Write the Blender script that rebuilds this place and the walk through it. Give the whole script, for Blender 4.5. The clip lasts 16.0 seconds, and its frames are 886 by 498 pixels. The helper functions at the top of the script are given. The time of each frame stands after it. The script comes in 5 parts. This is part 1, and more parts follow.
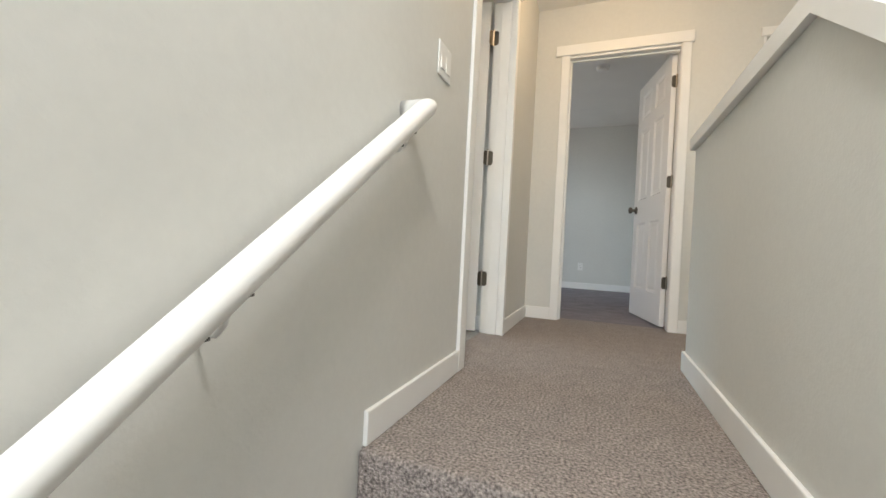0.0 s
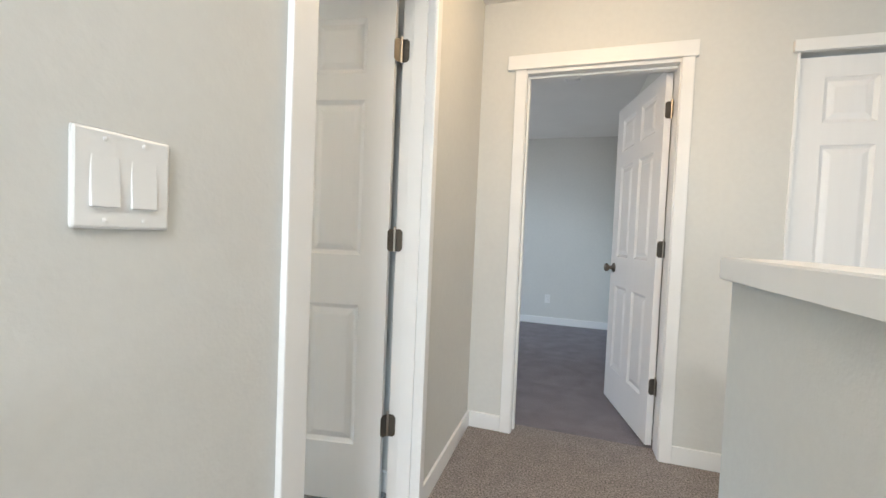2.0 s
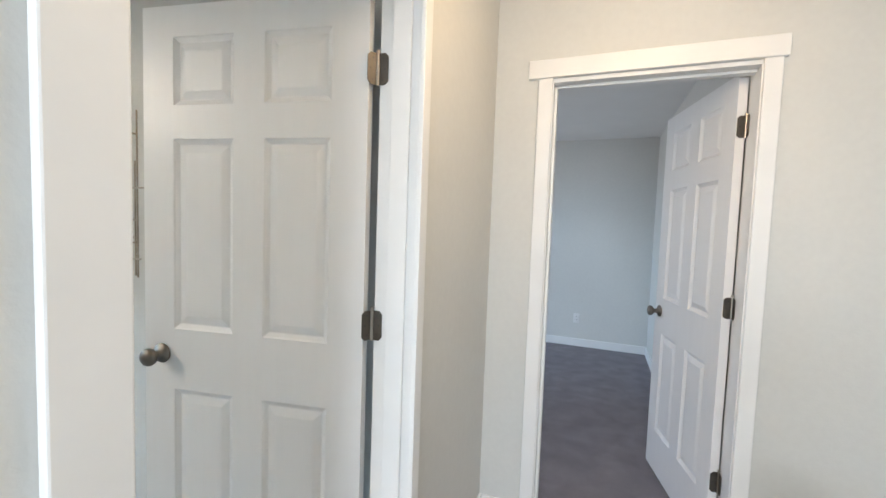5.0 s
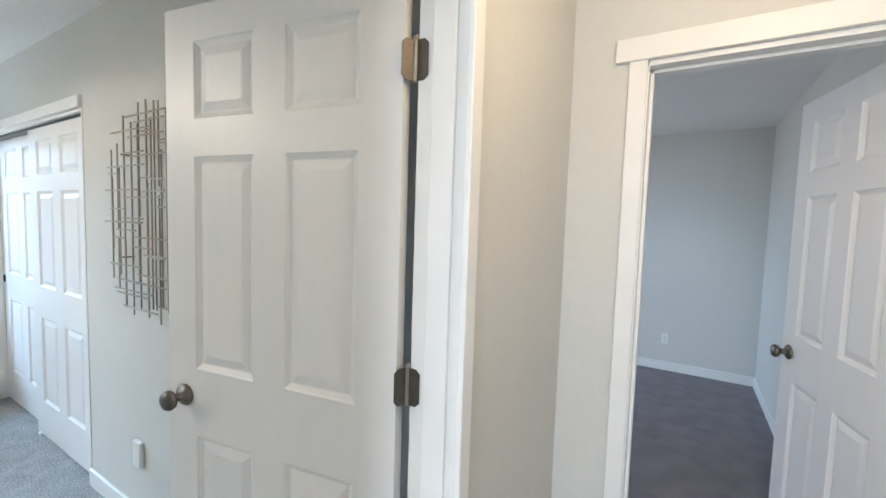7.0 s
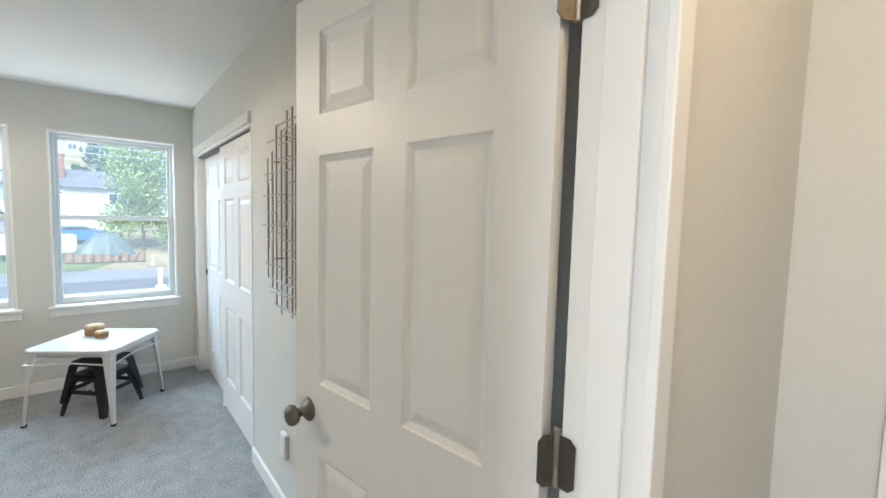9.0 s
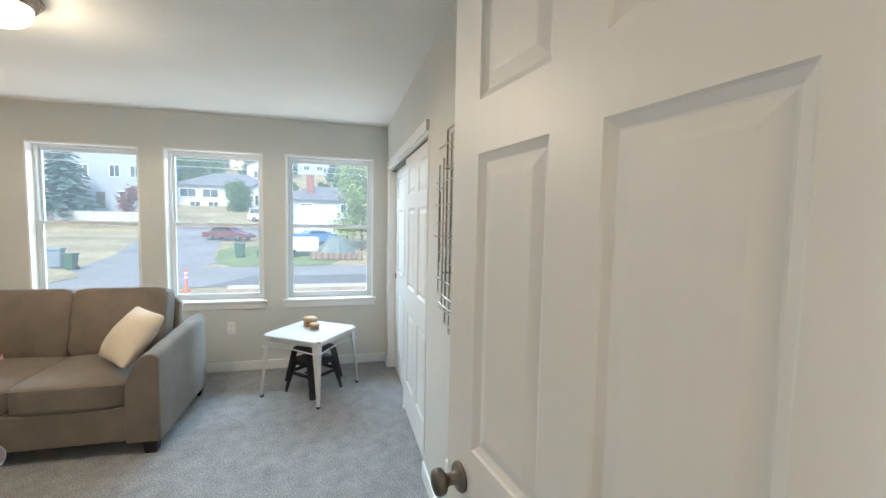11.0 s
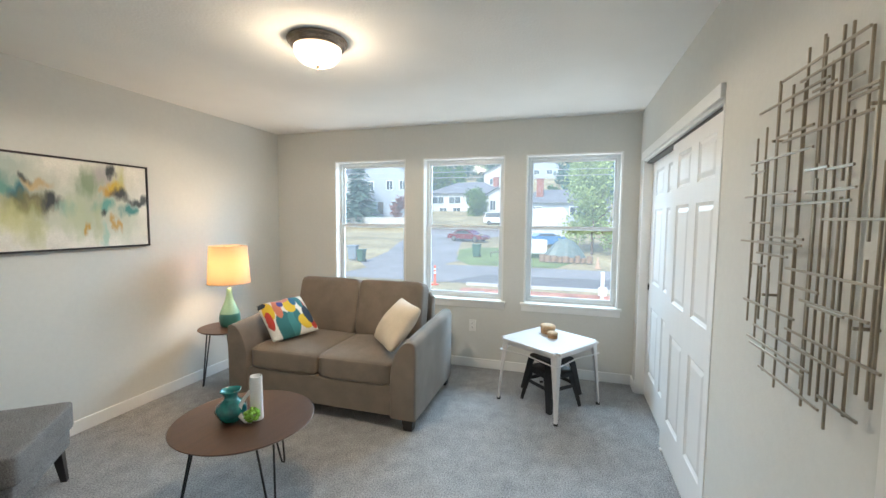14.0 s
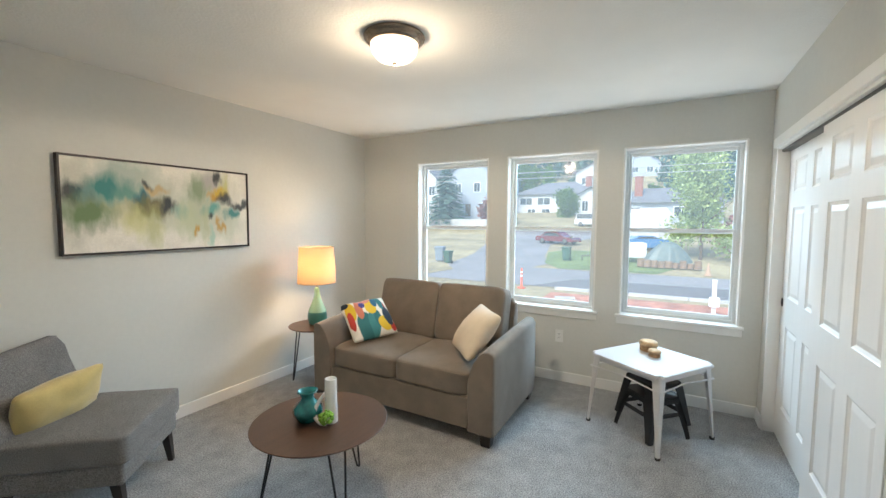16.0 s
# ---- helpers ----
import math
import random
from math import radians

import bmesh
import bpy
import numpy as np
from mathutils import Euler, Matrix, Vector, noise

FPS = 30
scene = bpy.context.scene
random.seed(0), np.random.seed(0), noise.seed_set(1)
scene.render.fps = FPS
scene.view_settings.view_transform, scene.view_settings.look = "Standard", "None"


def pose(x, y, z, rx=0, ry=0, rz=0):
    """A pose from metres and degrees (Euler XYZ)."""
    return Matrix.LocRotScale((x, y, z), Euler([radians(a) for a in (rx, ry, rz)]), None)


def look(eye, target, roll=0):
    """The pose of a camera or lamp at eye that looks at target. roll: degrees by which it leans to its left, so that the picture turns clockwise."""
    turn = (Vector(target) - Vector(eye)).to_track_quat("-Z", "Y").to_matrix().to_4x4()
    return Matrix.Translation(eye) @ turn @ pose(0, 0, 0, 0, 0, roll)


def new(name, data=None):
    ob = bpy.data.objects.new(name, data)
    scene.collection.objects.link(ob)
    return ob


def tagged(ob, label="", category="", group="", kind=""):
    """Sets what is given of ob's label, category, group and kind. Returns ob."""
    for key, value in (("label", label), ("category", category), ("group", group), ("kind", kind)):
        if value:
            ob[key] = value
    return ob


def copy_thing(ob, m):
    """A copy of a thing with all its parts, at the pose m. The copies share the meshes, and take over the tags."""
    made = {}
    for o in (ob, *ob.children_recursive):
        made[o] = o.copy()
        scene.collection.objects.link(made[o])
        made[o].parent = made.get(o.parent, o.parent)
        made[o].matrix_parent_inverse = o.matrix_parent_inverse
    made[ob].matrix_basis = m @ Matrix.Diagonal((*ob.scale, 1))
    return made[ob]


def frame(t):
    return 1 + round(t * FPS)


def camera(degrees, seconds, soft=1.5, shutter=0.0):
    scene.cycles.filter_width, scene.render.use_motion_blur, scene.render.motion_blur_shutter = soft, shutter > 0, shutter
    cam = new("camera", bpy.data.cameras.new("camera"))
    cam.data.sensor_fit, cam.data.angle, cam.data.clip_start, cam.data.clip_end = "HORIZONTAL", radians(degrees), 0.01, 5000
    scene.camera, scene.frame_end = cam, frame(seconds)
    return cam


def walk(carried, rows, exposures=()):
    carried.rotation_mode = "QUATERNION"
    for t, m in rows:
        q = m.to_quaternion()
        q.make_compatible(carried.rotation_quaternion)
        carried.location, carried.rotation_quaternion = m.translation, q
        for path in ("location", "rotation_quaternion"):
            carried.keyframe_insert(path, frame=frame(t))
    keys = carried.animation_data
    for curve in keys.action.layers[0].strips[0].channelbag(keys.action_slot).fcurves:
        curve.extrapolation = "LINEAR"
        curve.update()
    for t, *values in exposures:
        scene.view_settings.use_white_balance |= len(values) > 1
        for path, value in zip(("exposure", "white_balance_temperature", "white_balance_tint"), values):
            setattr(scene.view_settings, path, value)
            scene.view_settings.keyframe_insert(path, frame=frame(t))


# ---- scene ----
cam = camera(95.1, 16.0)

PATH = [
    (0, (0.483, 0.201, 0.518), (-0.239, 2.066, 0.511), 2.9),
    (0.5, (0.47, 0.471, 0.666), (-0.142, 2.375, 0.663), 2.8),
    (1, (0.493, 0.667, 0.811), (-0.1, 2.577, 0.81), 2.7),
    (1.5, (0.48, 0.946, 0.977), (-0.116, 2.854, 0.958), 2.5),
    (2, (0.476, 1.159, 1.117), (-0.125, 3.066, 1.048), 2.4),
    (2.5, (0.495, 1.235, 1.154), (-0.111, 3.139, 1.069), 2.4),
    (3, (0.507, 1.301, 1.208), (-0.107, 3.202, 1.11), 2.4),
    (3.2, (0.509, 1.331, 1.23), (-0.113, 3.229, 1.13), 2.4),
    (5.5, (0.395, 1.668, 1.429), (-0.367, 3.514, 1.304), 1.9),
    (6, (0.378, 1.728, 1.456), (-0.448, 3.545, 1.33), 1.9),
    (6.5, (0.362, 1.807, 1.466), (-0.558, 3.578, 1.338), 1.9),
    (7, (0.343, 1.886, 1.476), (-0.682, 3.598, 1.342), 1.8),
    (7.5, (0.323, 1.959, 1.475), (-0.826, 3.591, 1.343), 1.8),
    (8, (0.276, 2.016, 1.473), (-0.992, 3.556, 1.334), 1.7),
    (8.5, (0.219, 2.054, 1.473), (-1.178, 3.478, 1.328), 1.5),
    (9, (0.17, 2.081, 1.48), (-1.36, 3.361, 1.334), 1.5),
    (9.2, (0.148, 2.095, 1.48), (-1.428, 3.318, 1.332), 1.2),
    (11.3, (-0.118, 2.253, 1.507), (-2.079, 2.618, 1.364), 1.3),
    (11.5, (-0.132, 2.253, 1.507), (-2.108, 2.532, 1.364), 1.4),
    (12, (-0.159, 2.223, 1.495), (-2.152, 2.309, 1.352), 1.1),
    (12.5, (-0.201, 2.19, 1.488), (-2.193, 2.088, 1.345), 0.8),
    (12.7, (-0.22, 2.186, 1.489), (-2.208, 2.017, 1.35), 0.8),
    (13, (-0.257, 2.173, 1.494), (-2.231, 1.889, 1.348), 0.7),
    (13.5, (-0.311, 2.139, 1.487), (-2.257, 1.703, 1.342), 0.6),
    (14, (-0.367, 2.124, 1.49), (-2.276, 1.546, 1.345), 0.5),
    (14.5, (-0.417, 2.119, 1.49), (-2.284, 1.417, 1.346), 0.4),
    (15, (-0.456, 2.105, 1.497), (-2.283, 1.304, 1.351), 0.3),
    (15.5, (-0.504, 2.111, 1.486), (-2.288, 1.216, 1.347), 0.3),
    (16, (-0.548, 2.102, 1.488), (-2.291, 1.131, 1.349), 0.3),
]
walk(cam, [(t, look(eye, target, roll)) for t, eye, target, roll in PATH], [(0, 1.28, 6600, 10), (0.5, 1.40, 6450, 10), (1.5, 1.58, 6100, 10), (2.5, 1.56, 6000, 10), (5.5, 1.58, 5700, 10), (6, 1.58, 5700, 10), (7, 1.54, 5650, 10), (8, 1.52, 5950, 10), (9, 1.46, 6050, 10), (11.5, 1.26, 6250, 10), (14, 1.29, 6200, 10), (16, 1.26, 6400, 10)])

# ---- light ----
world = bpy.data.worlds.new("sky")
scene.world = world
world.use_nodes = True
wn = world.node_tree
sky = wn.nodes.new("ShaderNodeTexSky")
sky.sky_type, sky.sun_disc = "NISHITA", False
sky.sun_elevation, sky.sun_rotation = radians(48), radians(100)
wn.links.new(sky.outputs[0], wn.nodes["Background"].inputs[0])
wn.nodes["Background"].inputs[1].default_value = 0.15
scene.view_settings.exposure = 1.6


def lamp(name, kind, m, energy, color, **more):
    data = bpy.data.lights.new(name, kind)
    data.energy, data.color = energy, color
    ob = new(name, data)
    ob.matrix_world = m
    for key, value in more.items():
        if key == "size":
            data.size = value
        elif key == "size_y":
            data.shape, data.size_y = "RECTANGLE", value
        elif key == "radius":
            data.shadow_soft_size = value
        elif key == "cone":
            data.spot_size, data.spot_blend = value, 0.15
        elif key == "angle":
            data.angle = value
    return ob


lamp("sun", "SUN", look((30, 0, 40), (-8, 4, 0)), 1.7, (1.0, 0.96, 0.90), angle=radians(12))
COOL = (0.58, 0.82, 1.0)
# daylight of sky and sunlit street at the living room windows, hung outside the openings above and below
lamp("window_skylight", "AREA", look((-6.6, 1.4, 2.95), (-2.4, 1.2, 0.75)), 218, COOL, size=4.6, size_y=1.4)
lamp("window_groundlight", "AREA", look((-5.0, 1.13, 0.05), (-2.4, 1.13, 1.9)), 22, (0.98, 0.98, 0.94), size=3.1, size_y=0.7)
# daylight of the bedroom window and of the entry window, both in their openings
lamp("bedroom_daylight", "AREA", look((-2.35, 5.2, 1.45), (0.6, 5.2, 0.9)), 6.5, (1.0, 0.945, 0.915), size=1.4, size_y=1.3)
lamp("entry_daylight", "AREA", look((0.9, -3.12, 1.2), (0.6, 0.5, 0.6)), 26, (0.93, 0.97, 1.0), size=1.8, size_y=1.6)
# stairwell light behind the climb
lamp("stairwell_light", "AREA", look((0.44, -0.05, 2.42), (0.44, 0.05, 0.0)), 17, (1.0, 0.985, 0.95), size=0.42, size_y=0.42)
# hall ceiling bulb, living room ceiling bulb, table lamp bulb
lamp("hall_bulb", "POINT", pose(0.60, 2.52, 2.22), 5.4, (1.0, 0.66, 0.33), radius=0.14)
lamp("ceiling_bulb", "SPOT", pose(-2.32, 0.82, 2.262), 25, (1.0, 0.83, 0.62), radius=0.09, cone=radians(178))
lamp("ceiling_glow", "POINT", pose(-2.32, 0.82, 2.235), 3.4, (1.0, 0.78, 0.54), radius=0.03)
lamp("table_bulb", "POINT", pose(-3.215, -0.71, 1.07), 6.0, (1.0, 0.64, 0.33), radius=0.07)


# ---- materials ----
def mat(name, color, rough=0.6, metal=0.0, var=0.06, scale=3.0, bump=0.0, bscale=200.0, grain=0.0, gscale=60.0, stretch=None,
        sheen=0.0, emit=None, coat=0.0, broad=3, twist=0.0):
    """Principled surface with broad and fine tone variation and fine relief, in real-world metres."""
    m = bpy.data.materials.new(name)
    m.use_nodes = True
    nt = m.node_tree
    b = nt.nodes["Principled BSDF"]
    b.inputs["Roughness"].default_value, b.inputs["Metallic"].default_value = rough, metal
    b.inputs["Coat Weight"].default_value = coat
    if sheen:
        b.inputs["Sheen Weight"].default_value = sheen
    tc = nt.nodes.new("ShaderNodeTexCoord")
    src = tc.outputs["Object"]
    if stretch:
        mp = nt.nodes.new("ShaderNodeMapping")
        mp.inputs["Scale"].default_value = stretch
        nt.links.new(src, mp.inputs[0])
        src = mp.outputs[0]

    def tone(noise_scale, lo, hi, prev, detail=3, bend=0.0):
        n = nt.nodes.new("ShaderNodeTexNoise")
        n.inputs["Distortion"].default_value = bend
        n.inputs["Scale"].default_value, n.inputs["Detail"].default_value = noise_scale, detail
        nt.links.new(src, n.inputs["Vector"])
        r = nt.nodes.new("ShaderNodeMapRange")
        r.inputs[1].default_value, r.inputs[2].default_value = 0.3, 0.7
        r.inputs[3].default_value, r.inputs[4].default_value = lo, hi
        nt.links.new(n.outputs[0], r.inputs[0])
        mx = nt.nodes.new("ShaderNodeMix")
        mx.data_type, mx.blend_type = "RGBA", "MULTIPLY"
        mx.inputs[0].default_value = 1
        if prev is None:
            mx.inputs[6].default_value = (*color, 1)
        else:
            nt.links.new(prev, mx.inputs[6])
        nt.links.new(r.outputs[0], mx.inputs[7])
        return mx.outputs[2], n
    out, _ = tone(scale, 1 - var, 1 + var, None, broad, twist)
    if grain:
        out, _ = tone(gscale, 1 - grain, 1 + grain, out, 2)
    nt.links.new(out, b.inputs["Base Color"])
    if bump:
        n = nt.nodes.new("ShaderNodeTexNoise")
        n.inputs["Scale"].default_value, n.inputs["Detail"].default_value = bscale, 3
        nt.links.new(src, n.inputs["Vector"])
        bp = nt.nodes.new("ShaderNodeBump")
        bp.inputs["Strength"].default_value, bp.inputs["Distance"].default_value = 1.0, bump
        nt.links.new(n.outputs[0], bp.inputs["Height"])
        nt.links.new(bp.outputs[0], b.inputs["Normal"])
    if emit:
        b.inputs["Emission Color"].default_value = (*emit[0], 1)
        b.inputs["Emission Strength"].default_value = emit[1]
    return m


WALL = mat("wall_paint", (0.665, 0.665, 0.63), 0.75, var=0.025, scale=1.5, bump=0.0005, bscale=120, grain=0.015, gscale=40)
CEIL = mat("ceiling_paint", (0.85, 0.845, 0.82), 0.9, var=0.02, bump=0.002, bscale=70)
TRIM = mat("trim_paint", (0.84, 0.84, 0.82), 0.38, var=0.02, scale=6, bump=0.0003, bscale=60)
DOOR = mat("door_paint", (0.84, 0.84, 0.83), 0.40, var=0.010, scale=4, bump=0.00008, bscale=60, stretch=(9, 9, 0.6))
CARPET = mat("carpet", (0.385, 0.385, 0.385), 0.95, var=0.15, scale=10.0, bump=0.013, bscale=170, grain=0.42, gscale=120, broad=8, twist=0.3)
# living room carpet once more, with the hall's warm light put into its colour
CARPETWARMLIT = mat("warm_lit_carpet", (0.350, 0.306, 0.283), 0.95, var=0.10, scale=14.0, bump=0.013, bscale=170, grain=0.6, gscale=125, broad=8, twist=0.3)
STEEL = mat("worn_steel", (0.52, 0.48, 0.42), 0.32, 1.0, var=0.1, scale=30)
LEAFMETAL = mat("dull_nickel", (0.15, 0.135, 0.115), 0.55, 1.0, var=0.1, scale=20)
# the same carpet again, tinted violet-blue in place of the bedroom's cool daylight
CARPETCOOLLIT = mat("cool_lit_carpet", (0.262, 0.240, 0.262), 0.95, var=0.16, scale=6.0, bump=0.012, bscale=190, grain=0.35, gscale=240, broad=8, twist=0.3)
NICKEL = mat("brushed_nickel", (0.20, 0.18, 0.155), 0.42, 1.0, var=0.08, scale=20)
PLASTIC = mat("white_plastic", (0.82, 0.82, 0.80), 0.3, var=0.01)
DARK = mat("dark_gap", (0.03, 0.03, 0.03), 0.8)
VINYL = mat("window_vinyl", (0.74, 0.77, 0.78), 0.35, var=0.015)


def glass(name, tint=(1, 1, 1), glare=0.0):
    m = bpy.data.materials.new(name)
    m.use_nodes = True
    nt = m.node_tree
    out = nt.nodes["Material Output"]
    tr, gl, mix, fr = (nt.nodes.new("ShaderNode" + k) for k in ("BsdfTransparent", "BsdfGlossy", "MixShader", "Fresnel"))
    tr.inputs[0].default_value = (*tint, 1)
    gl.inputs["Roughness"].default_value = 0.02
    fr.inputs[0].default_value = 1.16
    nt.links.new(fr.outputs[0], mix.inputs[0])
    nt.links.new(tr.outputs[0], mix.inputs[1])
    nt.links.new(gl.outputs[0], mix.inputs[2])
    # lens-flare haze over the bright view, mixed into the pane as a translucent veil
    haze, veil = nt.nodes.new("ShaderNodeBsdfTranslucent"), nt.nodes.new("ShaderNodeMixShader")
    haze.inputs[0].default_value = (0.85, 0.86, 0.85, 1)
    veil.inputs[0].default_value = glare
    nt.links.new(mix.outputs[0], veil.inputs[1])
    nt.links.new(haze.outputs[0], veil.inputs[2])
    nt.links.new(veil.outputs[0], out.inputs[0])
    return m


GLASS = glass("window_glass", (0.97, 0.99, 0.99), 0.035)


def blobs(name, base, spots, rough, soft, warp, wscale, vertical=True, bump=0.0008, drip=(1, 1, 1), torn=5):
    """Colour patches of torn outline over a base: rows of u, v, half width, half height, colour; u and v from -1 to 1."""
    m = mat(name, base, rough, var=0.08, scale=9, bump=bump, bscale=320, grain=0.05, gscale=80)
    nt = m.node_tree
    b = nt.nodes["Principled BSDF"]
    prev = b.inputs["Base Color"].links[0].from_socket
    tc = nt.nodes.new("ShaderNodeTexCoord")
    nz = nt.nodes.new("ShaderNodeTexNoise")
    nz.inputs["Scale"].default_value, nz.inputs["Detail"].default_value = wscale, torn
    brush = nt.nodes.new("ShaderNodeMapping")
    brush.inputs["Scale"].default_value = drip
    nt.links.new(tc.outputs["Object"], brush.inputs[0])
    nt.links.new(brush.outputs[0], nz.inputs["Vector"])
    off = nt.nodes.new("ShaderNodeVectorMath")
    off.operation = "MULTIPLY_ADD"
    off.inputs[1].default_value = (warp, warp, warp)
    nt.links.new(nz.outputs["Color"], off.inputs[0])
    nt.links.new(tc.outputs["Object"], off.inputs[2])
    for u, v, ru, rv, color, op in spots:
        sub = nt.nodes.new("ShaderNodeVectorMath")
        sub.operation = "SUBTRACT"
        c = (u + warp / 2, 0, v + warp / 2) if vertical else (u + warp / 2, v + warp / 2, 0)
        sub.inputs[1].default_value = c
        nt.links.new(off.outputs[0], sub.inputs[0])
        sc = nt.nodes.new("ShaderNodeVectorMath")
        sc.operation = "MULTIPLY"
        sc.inputs[1].default_value = (1 / ru, 0, 1 / rv) if vertical else (1 / ru, 1 / rv, 0)
        nt.links.new(sub.outputs[0], sc.inputs[0])
        ln = nt.nodes.new("ShaderNodeVectorMath")
        ln.operation = "LENGTH"
        nt.links.new(sc.outputs[0], ln.inputs[0])
        rg = nt.nodes.new("ShaderNodeMapRange")
        rg.inputs[1].default_value, rg.inputs[2].default_value = 1 - soft, 1 + soft * 0.3
        rg.inputs[3].default_value, rg.inputs[4].default_value = op, 0.0
        nt.links.new(ln.outputs["Value"], rg.inputs[0])
        mx = nt.nodes.new("ShaderNodeMix")
        mx.data_type = "RGBA"
        mx.inputs[7].default_value = (*color, 1)
        nt.links.new(rg.outputs[0], mx.inputs[0])
        nt.links.new(prev, mx.inputs[6])
        prev = mx.outputs[2]
    nt.links.new(prev, b.inputs["Base Color"])
    return m


DARKMETAL = mat("dark_metal", (0.10, 0.095, 0.09), 0.4, 0.9)
ROD = mat("rod_metal", (0.36, 0.31, 0.24), 0.42, 1.0, var=0.18, scale=12, bump=0.0003, bscale=300)
# same metal as the uprights, paler for light falling on the cross rods
RODLIT = mat("lit_rod_metal", (0.40, 0.35, 0.28), 0.30, 1.0, var=0.15, scale=12)
TAUPE = mat("taupe_microfibre", (0.198, 0.158, 0.122), 0.92, var=0.14, scale=7, bump=0.0015, bscale=420, grain=0.12, gscale=260, sheen=0.22)
TWEED = mat("grey_tweed", (0.20, 0.19, 0.185), 0.95, var=0.10, scale=6, bump=0.003, bscale=520, grain=0.5, gscale=240, sheen=0.05)
CREAM = mat("cream_cotton", (0.64, 0.55, 0.43), 0.9, var=0.06, scale=8, bump=0.003, bscale=90, grain=0.05, gscale=300)
MUSTARD = mat("mustard_velvet", (0.56, 0.43, 0.16), 0.85, var=0.12, scale=7, bump=0.001, bscale=300, grain=0.06, gscale=200, sheen=0.5)
WALNUT = mat("walnut_veneer", (0.066, 0.032, 0.019), 0.36, var=0.14, scale=5, bump=0.0002, bscale=80, grain=0.07, gscale=30, stretch=(1, 9, 9))
BLACKWOOD = mat("black_wood", (0.022, 0.017, 0.015), 0.4, var=0.2, scale=20)
BLACKMETAL = mat("black_metal", (0.010, 0.010, 0.011), 0.45, var=0.1, scale=10)
TEAL = mat("teal_glaze", (0.012, 0.16, 0.165), 0.12, var=0.35, scale=28, coat=0.6)
TEALMATTE = mat("teal_satin", (0.05, 0.20, 0.17), 0.3, var=0.1, scale=10, coat=0.3)
MINT = mat("mint_glaze", (0.30, 0.50, 0.37), 0.25, var=0.06, scale=10, coat=0.4)
WHITECERAMIC = mat("white_ceramic", (0.84, 0.84, 0.82), 0.18, var=0.02, coat=0.4)
MOSS = mat("moss", (0.20, 0.42, 0.05), 0.8, var=0.35, scale=60)
BRONZE = mat("brushed_bronze", (0.30, 0.235, 0.18), 0.26, 1.0, var=0.15, scale=15)
BOWL = mat("lit_frosted_glass", (0.9, 0.88, 0.82), 0.4, emit=((1.0, 0.80, 0.55), 1.3))
WHITEMETAL = mat("white_enamel", (0.64, 0.63, 0.63), 0.3, var=0.015)
RUBBER = mat("dark_rubber", (0.03, 0.03, 0.03), 0.8)
WICKER = mat("wicker", (0.36, 0.21, 0.10), 0.8, var=0.3, scale=40, bump=0.004, bscale=160, grain=0.25, gscale=180)
WICKERPALE = mat("pale_wicker", (0.55, 0.38, 0.22), 0.8, var=0.2, scale=40, bump=0.003, bscale=180, grain=0.2, gscale=200)
SHADE = bpy.data.materials.new("shade_fabric")
SHADE.use_nodes = True
sn = SHADE.node_tree
s_d, s_t, s_m = (sn.nodes.new("ShaderNode" + k) for k in ("BsdfDiffuse", "BsdfTranslucent", "MixShader"))
s_d.inputs[0].default_value, s_t.inputs[0].default_value = (0.66, 0.60, 0.50, 1), (0.27, 0.175, 0.095, 1)
s_m.inputs[0].default_value = 0.55
sn.links.new(s_d.outputs[0], s_m.inputs[1])
sn.links.new(s_t.outputs[0], s_m.inputs[2])
sn.links.new(s_m.outputs[0], sn.nodes["Material Output"].inputs[0])
pu, pv = 0.6, 0.29
slate, teal, sage, olive, ochre, lemon = (0.05, 0.06, 0.065), (0.05, 0.25, 0.24), (0.16, 0.25, 0.12), (0.20, 0.18, 0.06), (0.55, 0.30, 0.03), (0.55, 0.55, 0.22)
